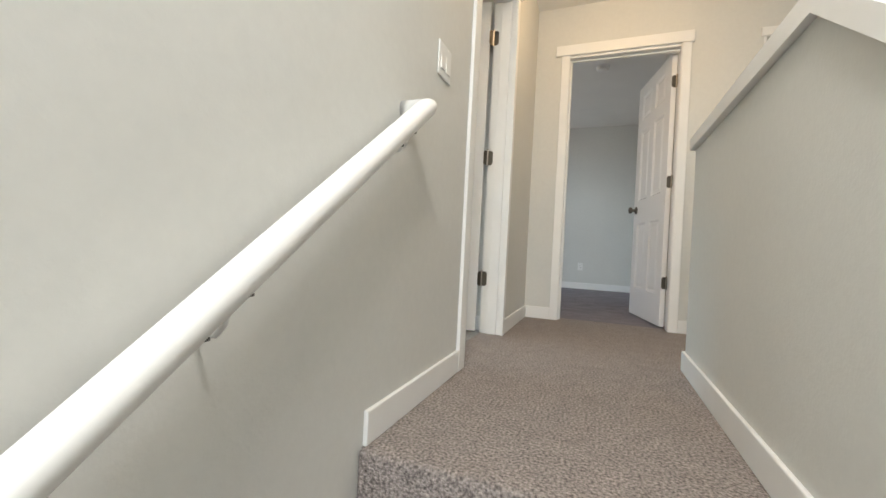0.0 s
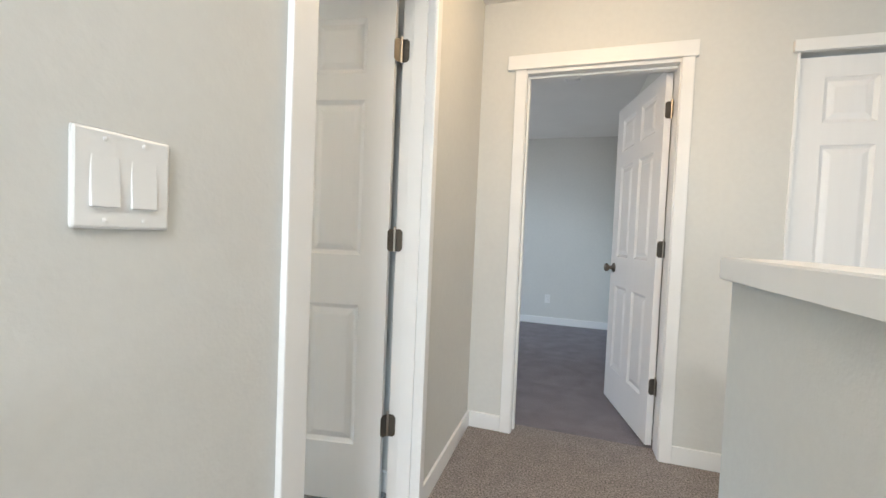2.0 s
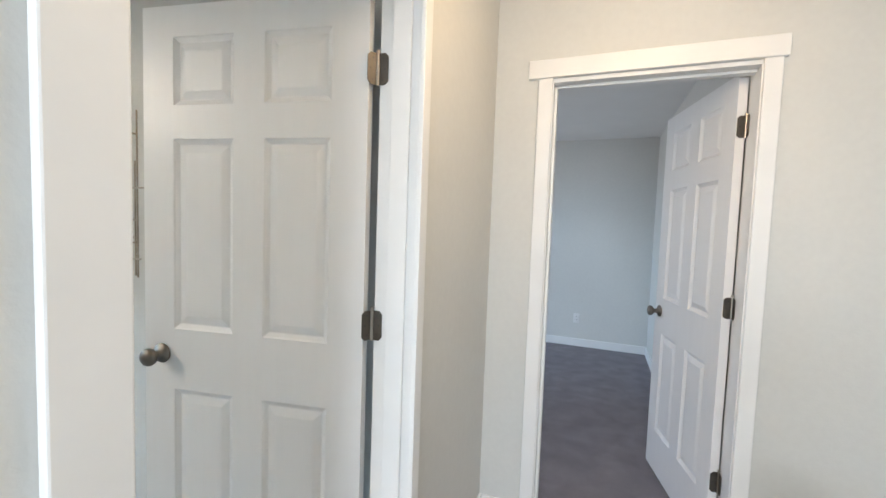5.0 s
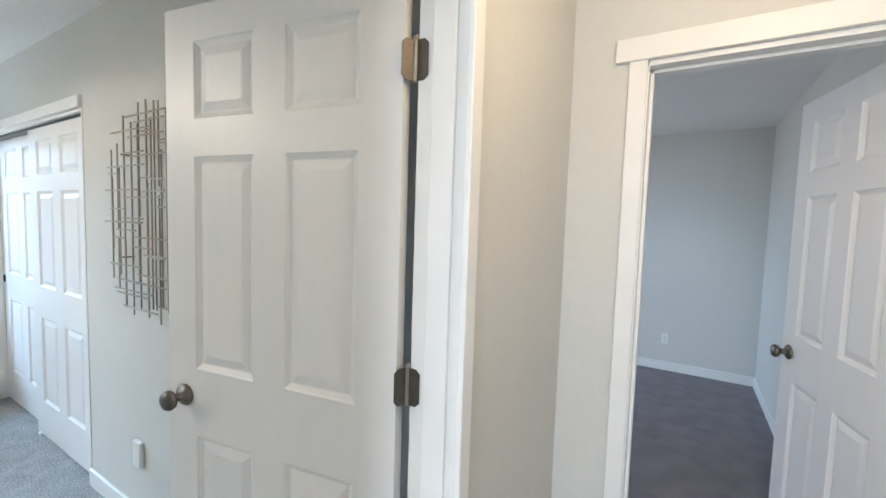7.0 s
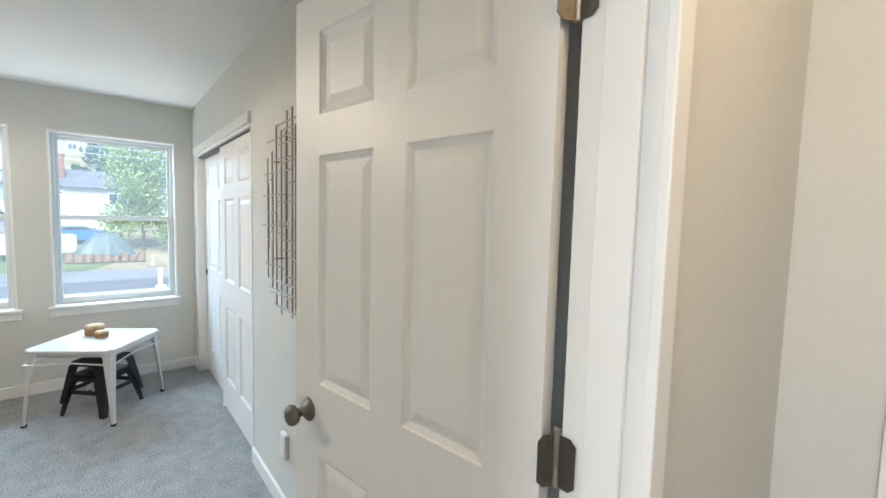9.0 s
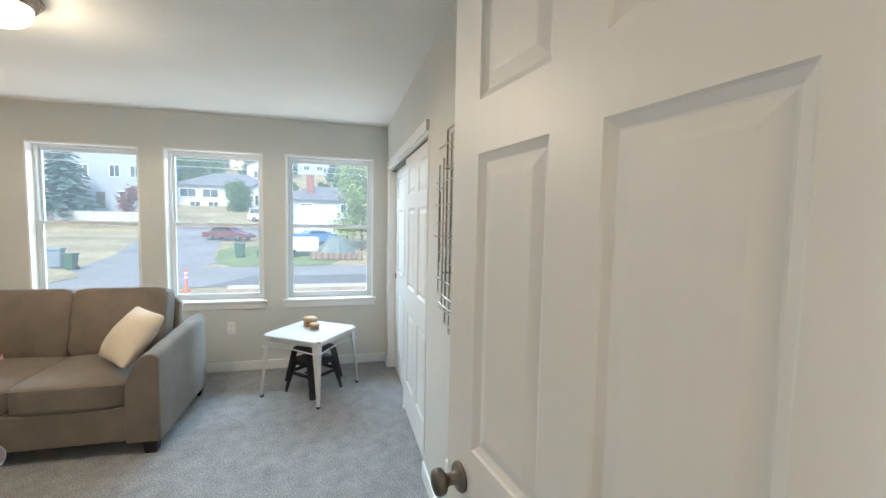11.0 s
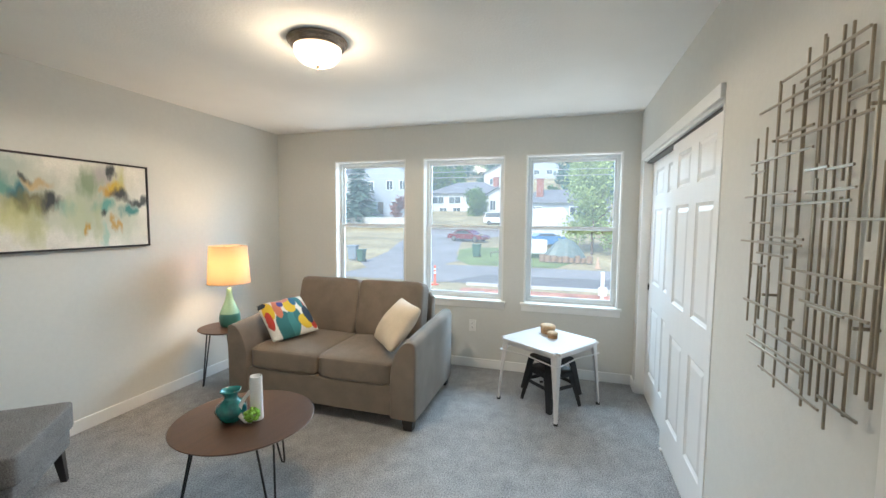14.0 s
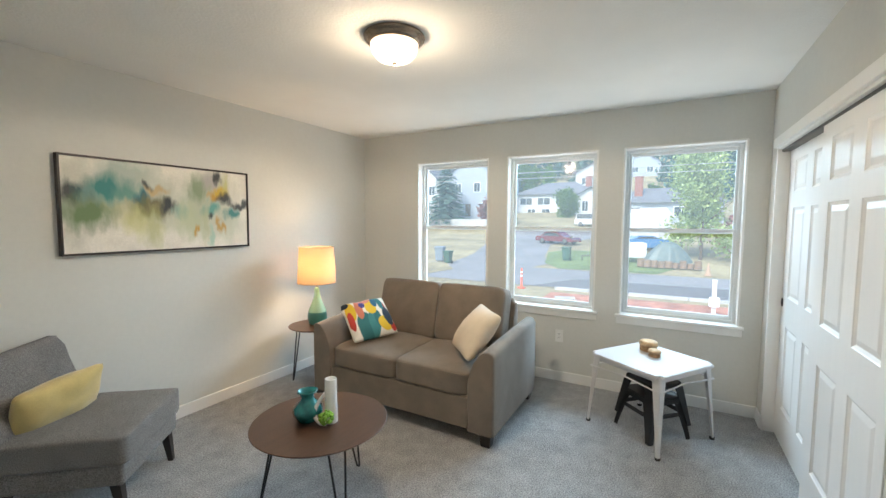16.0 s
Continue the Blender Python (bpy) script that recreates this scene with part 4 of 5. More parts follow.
# table lamp
tl = empty("table_lamp", pose(-3.215, -0.71, 0.53), "lit table lamp with mint and teal ceramic base and white shade", "lamp")
bm = bmesh.new()
lathe(bm, [(0, 0), (0.06, 0), (0.076, 0.012), (0.086, 0.05), (0.087, 0.085), (0.081, 0.118)], None, 36)
part("lower_base", bm, TEALMATTE, tl, "teal glazed lower body", True)
bm = bmesh.new()
lathe(bm, [(0.0812, 0.118), (0.071, 0.148), (0.052, 0.19), (0.035, 0.235), (0.025, 0.28), (0.021, 0.335), (0.012, 0.34), (0, 0.34)], None, 36)
part("upper_base", bm, MINT, tl, "mint glazed neck", True)
bm = bmesh.new()
tube(bm, [(0, 0, 0.335), (0, 0, 0.70)], 0.006, 10)
part("stem", bm, NICKEL, tl, smooth=True)
bm = bmesh.new()
lathe(bm, [(0.172, 0.385), (0.152, 0.715)], None, 48)
part("shade", bm, SHADE, tl, "warm white fabric drum shade", True)
for z, r in ((0.387, 0.1722), (0.713, 0.1524)):
    bm = bmesh.new()
    tube(bm, [(r * math.cos(i * math.pi / 20), r * math.sin(i * math.pi / 20), z) for i in range(41)], 0.0035, 6)
    part("shade_ring", bm, SHADE, tl, smooth=True)
bm = bmesh.new()
for a in range(3):
    tube(bm, [(0, 0, 0.70), (0.151 * math.cos(a * 2.094), 0.151 * math.sin(a * 2.094), 0.705)], 0.002, 6)
part("spider", bm, NICKEL, tl)

# ceiling lamp
cl = empty("ceiling_lamp", pose(-2.32, 0.82, TOP), "flush ceiling lamp with bronze ring and lit frosted bowl", "lamp")
bm = bmesh.new()
lathe(bm, [(0.0, -0.001), (0.163, -0.001), (0.167, -0.008), (0.164, -0.016), (0.154, -0.021), (0.152, -0.028), (0.146, -0.036), (0.137, -0.043), (0.126, -0.044)], pose(0, 0, 0) @ Matrix.Diagonal((0.955, 0.955, 1, 1)), 48)
part("ring", bm, BRONZE, cl, "brushed bronze ring", True)
bm = bmesh.new()
lathe(bm, [(0.129, -0.042), (0.128, -0.06), (0.118, -0.088), (0.094, -0.112), (0.058, -0.126), (0.0, -0.131)], pose(0, 0, 0) @ Matrix.Diagonal((0.955, 0.955, 1, 1)), 48)
part("bowl", bm, BOWL, cl, "glowing frosted glass bowl", True)
bm = bmesh.new()
lathe(bm, [(0.012, -0.129), (0.014, -0.135), (0.008, -0.142), (0.009, -0.147), (0, -0.150)], None, 16)
part("finial", bm, BRONZE, cl, smooth=True)

# ---- slipper chair ----
CHM = pose(-1.485, -0.58, 0, 0, 0, 40)
ch = empty("slipper_chair", CHM, "armless grey tweed slipper chair on tapered dark legs", "chair")
bm = bmesh.new()
cushion(bm, 0.60, 0.58, 0.145, 26, 0.012, pose(0, 0.015, 0.367), 13)
for v in bm.verts:
    v.co += Vector((0, 0, 0.004 * noise.noise(v.co * 9)))
part("seat", bm, TWEED, ch, smooth=True)
bm = bmesh.new()
box(bm, -0.29, 0.29, -0.27, 0.285, 0.185, 0.30, 0.02, 3)
part("seat_frame", bm, TWEED, ch, smooth=True)
bm = bmesh.new()
prof = [(-0.20, 0.28), (-0.31, 0.28), (-0.335, 0.45), (-0.375, 0.70), (-0.39, 0.775), (-0.375, 0.805), (-0.335, 0.805), (-0.29, 0.75), (-0.225, 0.50)]
profile_block(bm, prof, -0.30, 0.30, 0.022, 3, pose(0, 0, 0, 0, 0, 90))
part("backrest", bm, TWEED, ch, smooth=True)
for sx in (-1, 1):
    for sy in (-1, 1):
        bm = bmesh.new()
        box(bm, -0.024, 0.024, -0.024, 0.024, 0, 0.19, 0.002)
        for v in bm.verts:
            if v.co.z < 0.1:
                v.co.x *= 0.6
                v.co.y *= 0.6
                v.co.y += sy * 0.025
        bmesh.ops.transform(bm, matrix=pose(sx * 0.25, sy * 0.235, 0), verts=bm.verts[:])
        part("leg", bm, BLACKWOOD, ch, "dark tapered wooden leg")
throw("lumbar_pillow", CHM @ pose(0.02, -0.145, 0.528, 0, 0, -20) @ pose(0, 0, 0, 68, 0, 0) @ pose(0, 0, 0, 0, 0, -4), 0.41, 0.27, 0.16, MUSTARD, "mustard yellow lumbar pillow on the slipper chair")

# ---- picture ----
pic = empty("picture", pose(-2.145, YL, 1.57, 0, 0, 180), "wide abstract canvas in teal and ochre, thin dark frame", "picture")
bm = bmesh.new()
PW, PH = 0.612, 0.305
for b in ((-PW, -PW + 0.012, -0.045, 0, -PH, PH), (PW - 0.012, PW, -0.045, 0, -PH, PH), (-PW + 0.012, PW - 0.012, -0.045, 0, PH - 0.012, PH), (-PW + 0.012, PW - 0.012, -0.045, 0, -PH, -PH + 0.012)):
    box(bm, *b, bevel=0.0015)
part("frame", bm, BLACKWOOD, pic, "thin dark bronze-black frame")
bm = bmesh.new()
box(bm, -PW + 0.013, PW - 0.013, -0.036, -0.004, -PH + 0.013, PH - 0.013)
part("canvas", bm, CANVAS, pic, "abstract painting in teal, green, grey and ochre")

# ---- play table and stools ----
kt = empty("play_table", pose(-3.73, 2.02, 0, 0, 0, -34.5), "small square white metal play table", "table")
bm = bmesh.new()
K = 0.29
box(bm, -K, K, -K, K, 0.505, 0.527, 0.0, 1)
bmesh.ops.bevel(bm, geom=[e for e in bm.edges if abs(e.verts[0].co.z - e.verts[1].co.z) > 0.01], offset=0.035, segments=5, affect="EDGES")
bmesh.ops.bevel(bm, geom=[e for e in bm.edges if abs(e.verts[0].co.z - e.verts[1].co.z) < 0.001], offset=0.004, segments=2, affect="EDGES")
part("tabletop", bm, WHITEMETAL, kt)
bm = bmesh.new()
for b in ((-K + 0.03, K - 0.03, -K + 0.03, -K + 0.042, 0.475, 0.506), (-K + 0.03, K - 0.03, K - 0.042, K - 0.03, 0.475, 0.506), (-K + 0.03, -K + 0.042, -K + 0.042, K - 0.042, 0.475, 0.506), (K - 0.042, K - 0.03, -K + 0.042, K - 0.042, 0.475, 0.506)):
    box(bm, *b)
part("apron", bm, WHITEMETAL, kt)


def angle_leg(name, thing, sx, sy, top, foot, z1, wide0, wide1, material, cap=None):
    """Pressed sheet leg: an L section that narrows to the foot."""
    bm = bmesh.new()
    rows = []
    for i in range(7):
        f = i / 6
        cx, cy = sx * (foot + (top - foot) * f), sy * (foot + (top - foot) * f)
        w = wide0 + (wide1 - wide0) * f ** 1.3
        t = 0.006
        z = z1 * f
        rows.append([bm.verts.new((cx - sx * a, cy - sy * b, z)) for a, b in ((w, 0), (0.006, 0), (0, 0.006), (0, w), (t, w), (t, t + 0.006), (t + 0.006, t), (w, t))])
    for a, b in zip(rows, rows[1:]):
        for q in range(8):
            bm.faces.new((a[q], a[(q + 1) % 8], b[(q + 1) % 8], b[q]))
    bm.faces.new(rows[0])
    bm.faces.new(rows[-1])
    leg = part(name, bm, material, thing)
    if cap:
        bm = bmesh.new()
        lathe(bm, [(0, 0), (0.016, 0), (0.017, 0.014), (0, 0.014)], pose(sx * (foot - 0.011), sy * (foot - 0.011), 0), 12)
        part("foot_cap", bm, cap, leg, "dark rubber foot")
    return leg


for sx in (-1, 1):
    for sy in (-1, 1):
        angle_leg("leg", kt, sx, sy, K - 0.024, K + 0.004, 0.508, 0.019, 0.058, WHITEMETAL, RUBBER)
for a in (0, 90, 180, 270):
    bm = bmesh.new()
    tube(bm, [(-K + 0.015, -K + 0.008, 0.425), (0, -K + 0.03, 0.435), (K - 0.015, -K + 0.008, 0.425)], 0.005, 8)
    bmesh.ops.transform(bm, matrix=pose(0, 0, 0, 0, 0, a), verts=bm.verts[:])
    part("brace", bm, WHITEMETAL, kt)

st = empty("stool", pose(-3.73, 2.04, 0, 0, 0, 45), "small black metal stool stacked beneath the play table", "stool", "stacked stools")
S = 0.138
bm = bmesh.new()
box(bm, -S, S, -S, S, 0.262, 0.29, 0.0)
bmesh.ops.bevel(bm, geom=[e for e in bm.edges if abs(e.verts[0].co.z - e.verts[1].co.z) > 0.01], offset=0.03, segments=4, affect="EDGES")
bmesh.ops.bevel(bm, geom=[e for e in bm.edges if abs(e.verts[0].co.z - e.verts[1].co.z) < 0.001], offset=0.005, segments=2, affect="EDGES")
part("seat", bm, BLACKMETAL, st)
for sx in (-1, 1):
    for sy in (-1, 1):
        angle_leg("leg", st, sx, sy, S - 0.004, 0.175, 0.265, 0.036, 0.075, BLACKMETAL)
for a in (0, 90, 180, 270):
    bm = bmesh.new()
    box(bm, -0.128, 0.128, -0.146, -0.141, 0.155, 0.185, 0.001)
    bmesh.ops.transform(bm, matrix=pose(0, 0, 0, 0, 0, a), verts=bm.verts[:])
    part("brace", bm, BLACKMETAL, st)
st2 = copy_thing(st, pose(-3.728, 2.042, 0.095, 0, 0, 46.5))


def basket(m, r, h, label):
    b = empty("basket", m, label, "basket", "woven boxes on the play table")
    n = 5
    bm = bmesh.new()
    prof = [(0, 0)]
    for i in range(n):
        z0 = h * 0.6 * i / n
        prof += [(r - 0.004, z0), (r, z0 + h * 0.3 / n), (r - 0.003, z0 + h * 0.58 / n)]
    prof += [(r - 0.006, h * 0.6), (0, h * 0.6)]
    lathe(bm, prof, None, 28, (1, 0.85))
    part("body", bm, WICKER, b, smooth=True)
    bm = bmesh.new()
    lathe(bm, [(0, h * 0.6), (r + 0.003, h * 0.6), (r + 0.004, h * 0.75), (r + 0.001, h * 0.92), (r - 0.012, h), (r * 0.5, h + 0.001), (0, h)], None, 28, (1, 0.85))
    part("lid", bm, WICKERPALE, b, "pale woven lid", True)


basket(pose(-3.90, 2.00, 0.527, 0, 0, 30), 0.068, 0.075, "round woven lidded basket on the play table")
basket(pose(-3.77, 2.045, 0.527, 0, 0, 10), 0.046, 0.05, "smaller round woven lidded basket on the play table")


# ---- outside: street, gardens, houses ----
def ground_z(d):
    """Height of the ground d metres west of the house."""
    rows = ((-500, -2.75), (6, -2.75), (12, -2.65), (17.5, -2.3), (22, -2.0), (28, -1.85), (34, -1.55), (52, -0.45), (58, 0.9), (70, 2.8), (100, 6.5), (200, 33), (330, 52), (700, 60))
    for (a, za), (b, zb) in zip(rows, rows[1:]):
        if d <= b:
            return za + (zb - za) * (d - a) / (b - a)
    return 60


def spot(d, slope_y):
    """A place d metres west of the room, on a bearing of slope_y, on the ground."""
    return Vector((-0.56 - d, 2.08 + slope_y * d, ground_z(d)))


def drape(name, material, label, rows, lift, kind="structure", category="ground", cuts=6):
    """A sheet laid on the ground between rows of (d, y from, y to)."""
    bm = bmesh.new()
    prev = None
    for d, ya, yb in rows:
        line = [bm.verts.new((-0.56 - d, ya + (yb - ya) * i / cuts, ground_z(d) + lift)) for i in range(cuts + 1)]
        if prev:
            for i in range(cuts):
                bm.faces.new((prev[i], prev[i + 1], line[i + 1], line[i]))
        prev = line
    return tagged(part(name, bm, material), label, category, "", kind)


DRYGRASS = mat("dry_grass", (0.30, 0.25, 0.14), 0.95, var=0.3, scale=0.25, grain=0.25, gscale=3)
LAWN = mat("lawn", (0.14, 0.19, 0.06), 0.95, var=0.25, scale=0.5, grain=0.25, gscale=5)
ASPHALT = mat("asphalt", (0.22, 0.215, 0.21), 0.85, var=0.15, scale=0.3, grain=0.1, gscale=6)
DARKASPHALT = mat("dark_asphalt", (0.135, 0.133, 0.135), 0.85, var=0.1, scale=0.4, grain=0.1, gscale=8)
MULCH = mat("bark_mulch", (0.40, 0.17, 0.11), 0.95, var=0.3, scale=1.5, grain=0.35, gscale=12)
CONCRETE = mat("concrete", (0.42, 0.41, 0.39), 0.85, var=0.1, scale=1.0, grain=0.08, gscale=8)
SIDING = mat("white_siding", (0.52, 0.52, 0.51), 0.7, var=0.06, scale=0.6)
GREYSIDING = mat("grey_siding", (0.34, 0.37, 0.41), 0.7, var=0.06, scale=0.6)
ROOF = mat("roof_shingle", (0.16, 0.16, 0.17), 0.9, var=0.15, scale=0.8, grain=0.2, gscale=4)
BRICK = mat("chimney_brick", (0.26, 0.10, 0.07), 0.9, var=0.2, scale=3)
FARGLASS = mat("far_window_glass", (0.06, 0.075, 0.09), 0.08)
LEAFPALE = mat("pale_leaves", (0.33, 0.41, 0.14), 0.7, var=0.35, scale=1.2)
LEAF = mat("leaves", (0.13, 0.21, 0.05), 0.7, var=0.4, scale=1.4)
LEAFDARK = mat("conifer_needles", (0.10, 0.175, 0.135), 0.8, var=0.35, scale=1.2)
LEAFRED = mat("red_leaves", (0.30, 0.12, 0.10), 0.8, var=0.3, scale=1.2)
BARK = mat("bark", (0.12, 0.085, 0.06), 0.9, var=0.25, scale=4)
REDPAINT = mat("red_car_paint", (0.14, 0.012, 0.024), 0.2, coat=0.8)
WHITEPAINT = mat("white_car_paint", (0.60, 0.60, 0.59), 0.25, coat=0.5)
BLUEPAINT = mat("blue_car_paint", (0.07, 0.20, 0.42), 0.25, coat=0.5)
TYRE = mat("tyre", (0.02, 0.02, 0.02), 0.85)
TARP = mat("tarpaulin", (0.13, 0.165, 0.15), 0.5, var=0.15, scale=2, bump=0.02, bscale=4)
LOG = mat("log_ends", (0.24, 0.16, 0.105), 0.9, var=0.25, scale=3)
BINGREEN = mat("bin_green", (0.03, 0.09, 0.06), 0.5)
BINGREY = mat("bin_grey", (0.20, 0.24, 0.28), 0.5)
FADED = mat("faded_plastic", (0.46, 0.30, 0.20), 0.7)
ORANGE = mat("orange_plastic", (0.72, 0.10, 0.04), 0.5)

# one sheet of ground
bm = bmesh.new()
ds = [-500, -100, 0, 6, 12, 17.5, 22, 28, 34, 43, 52, 58, 64, 70, 85, 100, 130, 160, 200, 260, 330, 700]
yy = [-700, -300, -150, -90, -60, -40, -25, -15, -8, -3, 2, 6, 10, 16, 25, 40, 70, 150, 300, 700]
grid = [[bm.verts.new((-0.56 - d, y, ground_z(d))) for y in yy] for d in ds]
for a, b in zip(grid, grid[1:]):
    for i in range(len(yy) - 1):
        bm.faces.new((a[i], a[i + 1], b[i + 1], b[i]))
tagged(part("ground", bm, DRYGRASS), "dry summer grass and earth across the street", "ground", "", "structure")
drape("road_main", ASPHALT, "worn grey street running past the house", [(21.5, -120, 120), (25, -120, 120), (28.3, -120, 120)], 0.03, category="road", cuts=40)
drape("road_side", ASPHALT, "grey side street climbing away", [(28.2, -13.0, -6.5), (31, -13.2, -5.6), (34, -13.6, -7.0), (43, -16, -8.8), (52, -17, -5.0), (56, -18, -4)], 0.025, category="road")
drape("road_patch", DARKASPHALT, "darker asphalt strip of the street", [(21.6, -4.2, 60), (24.5, -2.5, 60)], 0.045, category="road", cuts=16)
drape("ground_mulch_strip", MULCH, "red bark mulch strip beside the kerb", [(14.5, -3.2, 30), (17.5, -3.2, 30), (20.4, -3.0, 30)], 0.03, category="mulch", cuts=16)
bm = bmesh.new()
for y0 in range(-3, 30, 3):
    box(bm, -0.56 - 21.3, -0.56 - 21.1, y0, y0 + 2.98, ground_z(21.2) - 0.1, ground_z(21.2) + 0.14, 0.02)
tagged(part("pavement_kerb", bm, CONCRETE), "pale concrete kerb along the mulch strip", "kerb", "", "structure")
drape("ground_lawn", LAWN, "green lawn corner across the street", [(28.6, -4.6, 1.5), (31, -6.2, 2.5), (34, -6.8, 3.0), (37, -7.5, 3.2), (39, -6.5, 3.2)], 0.03, category="lawn")
drape("ground_verge", DRYGRASS, "dry straw-coloured verge at the corner", [(22.5, -30, -11.6), (25, -30, -11.0), (28, -30, -13.2)], 0.05, category="verge")


def leaves(bm, c, rx, ry, rz, n, size, rnd, shell=0.55):
    """Small leaf clumps through an uneven crown volume."""
    for i in range(n):
        v = Vector((rnd.gauss(0, 1), rnd.gauss(0, 1), rnd.gauss(0, 1))).normalized() * rnd.uniform(shell, 1.0)
        k = 1 + 0.28 * noise.noise(v * 2.3 + Vector(c) * 0.7)
        p = Vector(c) + Vector((v.x * rx * k, v.y * ry * k, v.z * rz * k))
        a = Vector((rnd.uniform(-1, 1), rnd.uniform(-1, 1), rnd.uniform(-1, 1))).normalized()
        b = a.orthogonal().normalized()
        s = size * rnd.uniform(0.6, 1.4)
        bm.faces.new([bm.verts.new(p + q) for q in (-a * s, b * s * 0.6, a * s, -b * s * 0.6)])


def broad_tree(name, m, h, rx, rz, n, size, material, label, seed, trunk_r=0.16, clumps=9, low=0.24):
    rnd = random.Random(seed)
    t = empty(name, m, label, "tree")
    bm = bmesh.new()
    tube(bm, [(0, 0, -0.2), (0.05, 0.03, h * 0.25), (-0.06, 0.05, h * 0.5), (0.02, 0, h * 0.8)], trunk_r, 8, trunk_r * 0.25)
    for i in range(7):
        a, z = rnd.uniform(0, 6.28), h * rnd.uniform(0.25, 0.6)
        tube(bm, [(0, 0, z), (rx * 0.4 * math.cos(a), rx * 0.4 * math.sin(a), z + h * 0.12), (rx * 0.75 * math.cos(a), rx * 0.75 * math.sin(a), z + h * 0.25)], trunk_r * 0.35, 5, trunk_r * 0.1)
    part("trunk", bm, BARK, t)
    bm = bmesh.new()
    for i in range(clumps):
        a, q = rnd.uniform(0, 6.28), rnd.uniform(0.1, 0.62)
        f = low + (0.93 - low) * (i + rnd.random()) / clumps
        leaves(bm, (rx * q * math.cos(a), rx * q * math.sin(a), h * f), rx * 0.5, rx * 0.5, rz * 0.36, n // clumps, size, rnd, 0.15)
    part("crown", bm, material, t)
    return t


def conifer(name, m, h, r, label, seed):
    rnd = random.Random(seed)
    t = empty(name, m, label, "tree")
    bm = bmesh.new()
    tube(bm, [(0, 0, -0.2), (0, 0, h * 0.95)], 0.2, 8, 0.03)
    part("trunk", bm, BARK, t)
    bm = bmesh.new()
    for i in range(24):
        f = i / 24
        rad = r * (1 - f) ** 0.75 * (1.0 if i > 1 else 0.8) + 0.12
        for j in range(max(9, int(46 * (1 - f)))):
            a = rnd.uniform(0, 6.28)
            rr2 = rad * rnd.uniform(0.75, 1.1)
            for q in range(5):
                k = (q + 1) / 5
                c = Vector((rr2 * k * math.cos(a), rr2 * k * math.sin(a), h * (0.08 + 0.9 * f) - 0.25 * k * rad + rnd.uniform(-0.1, 0.1)))
                s = 0.5 * rnd.uniform(0.6, 1.2)
                u = Vector((math.cos(a), math.sin(a), -0.3)) * s
                w = Vector((-math.sin(a), math.cos(a), rnd.uniform(-0.4, 0.4))) * s * 0.55
                bm.faces.new([bm.verts.new(c + x) for x in (-u, w, u, -w)])
    part("crown", bm, LEAFDARK, t)
    return t


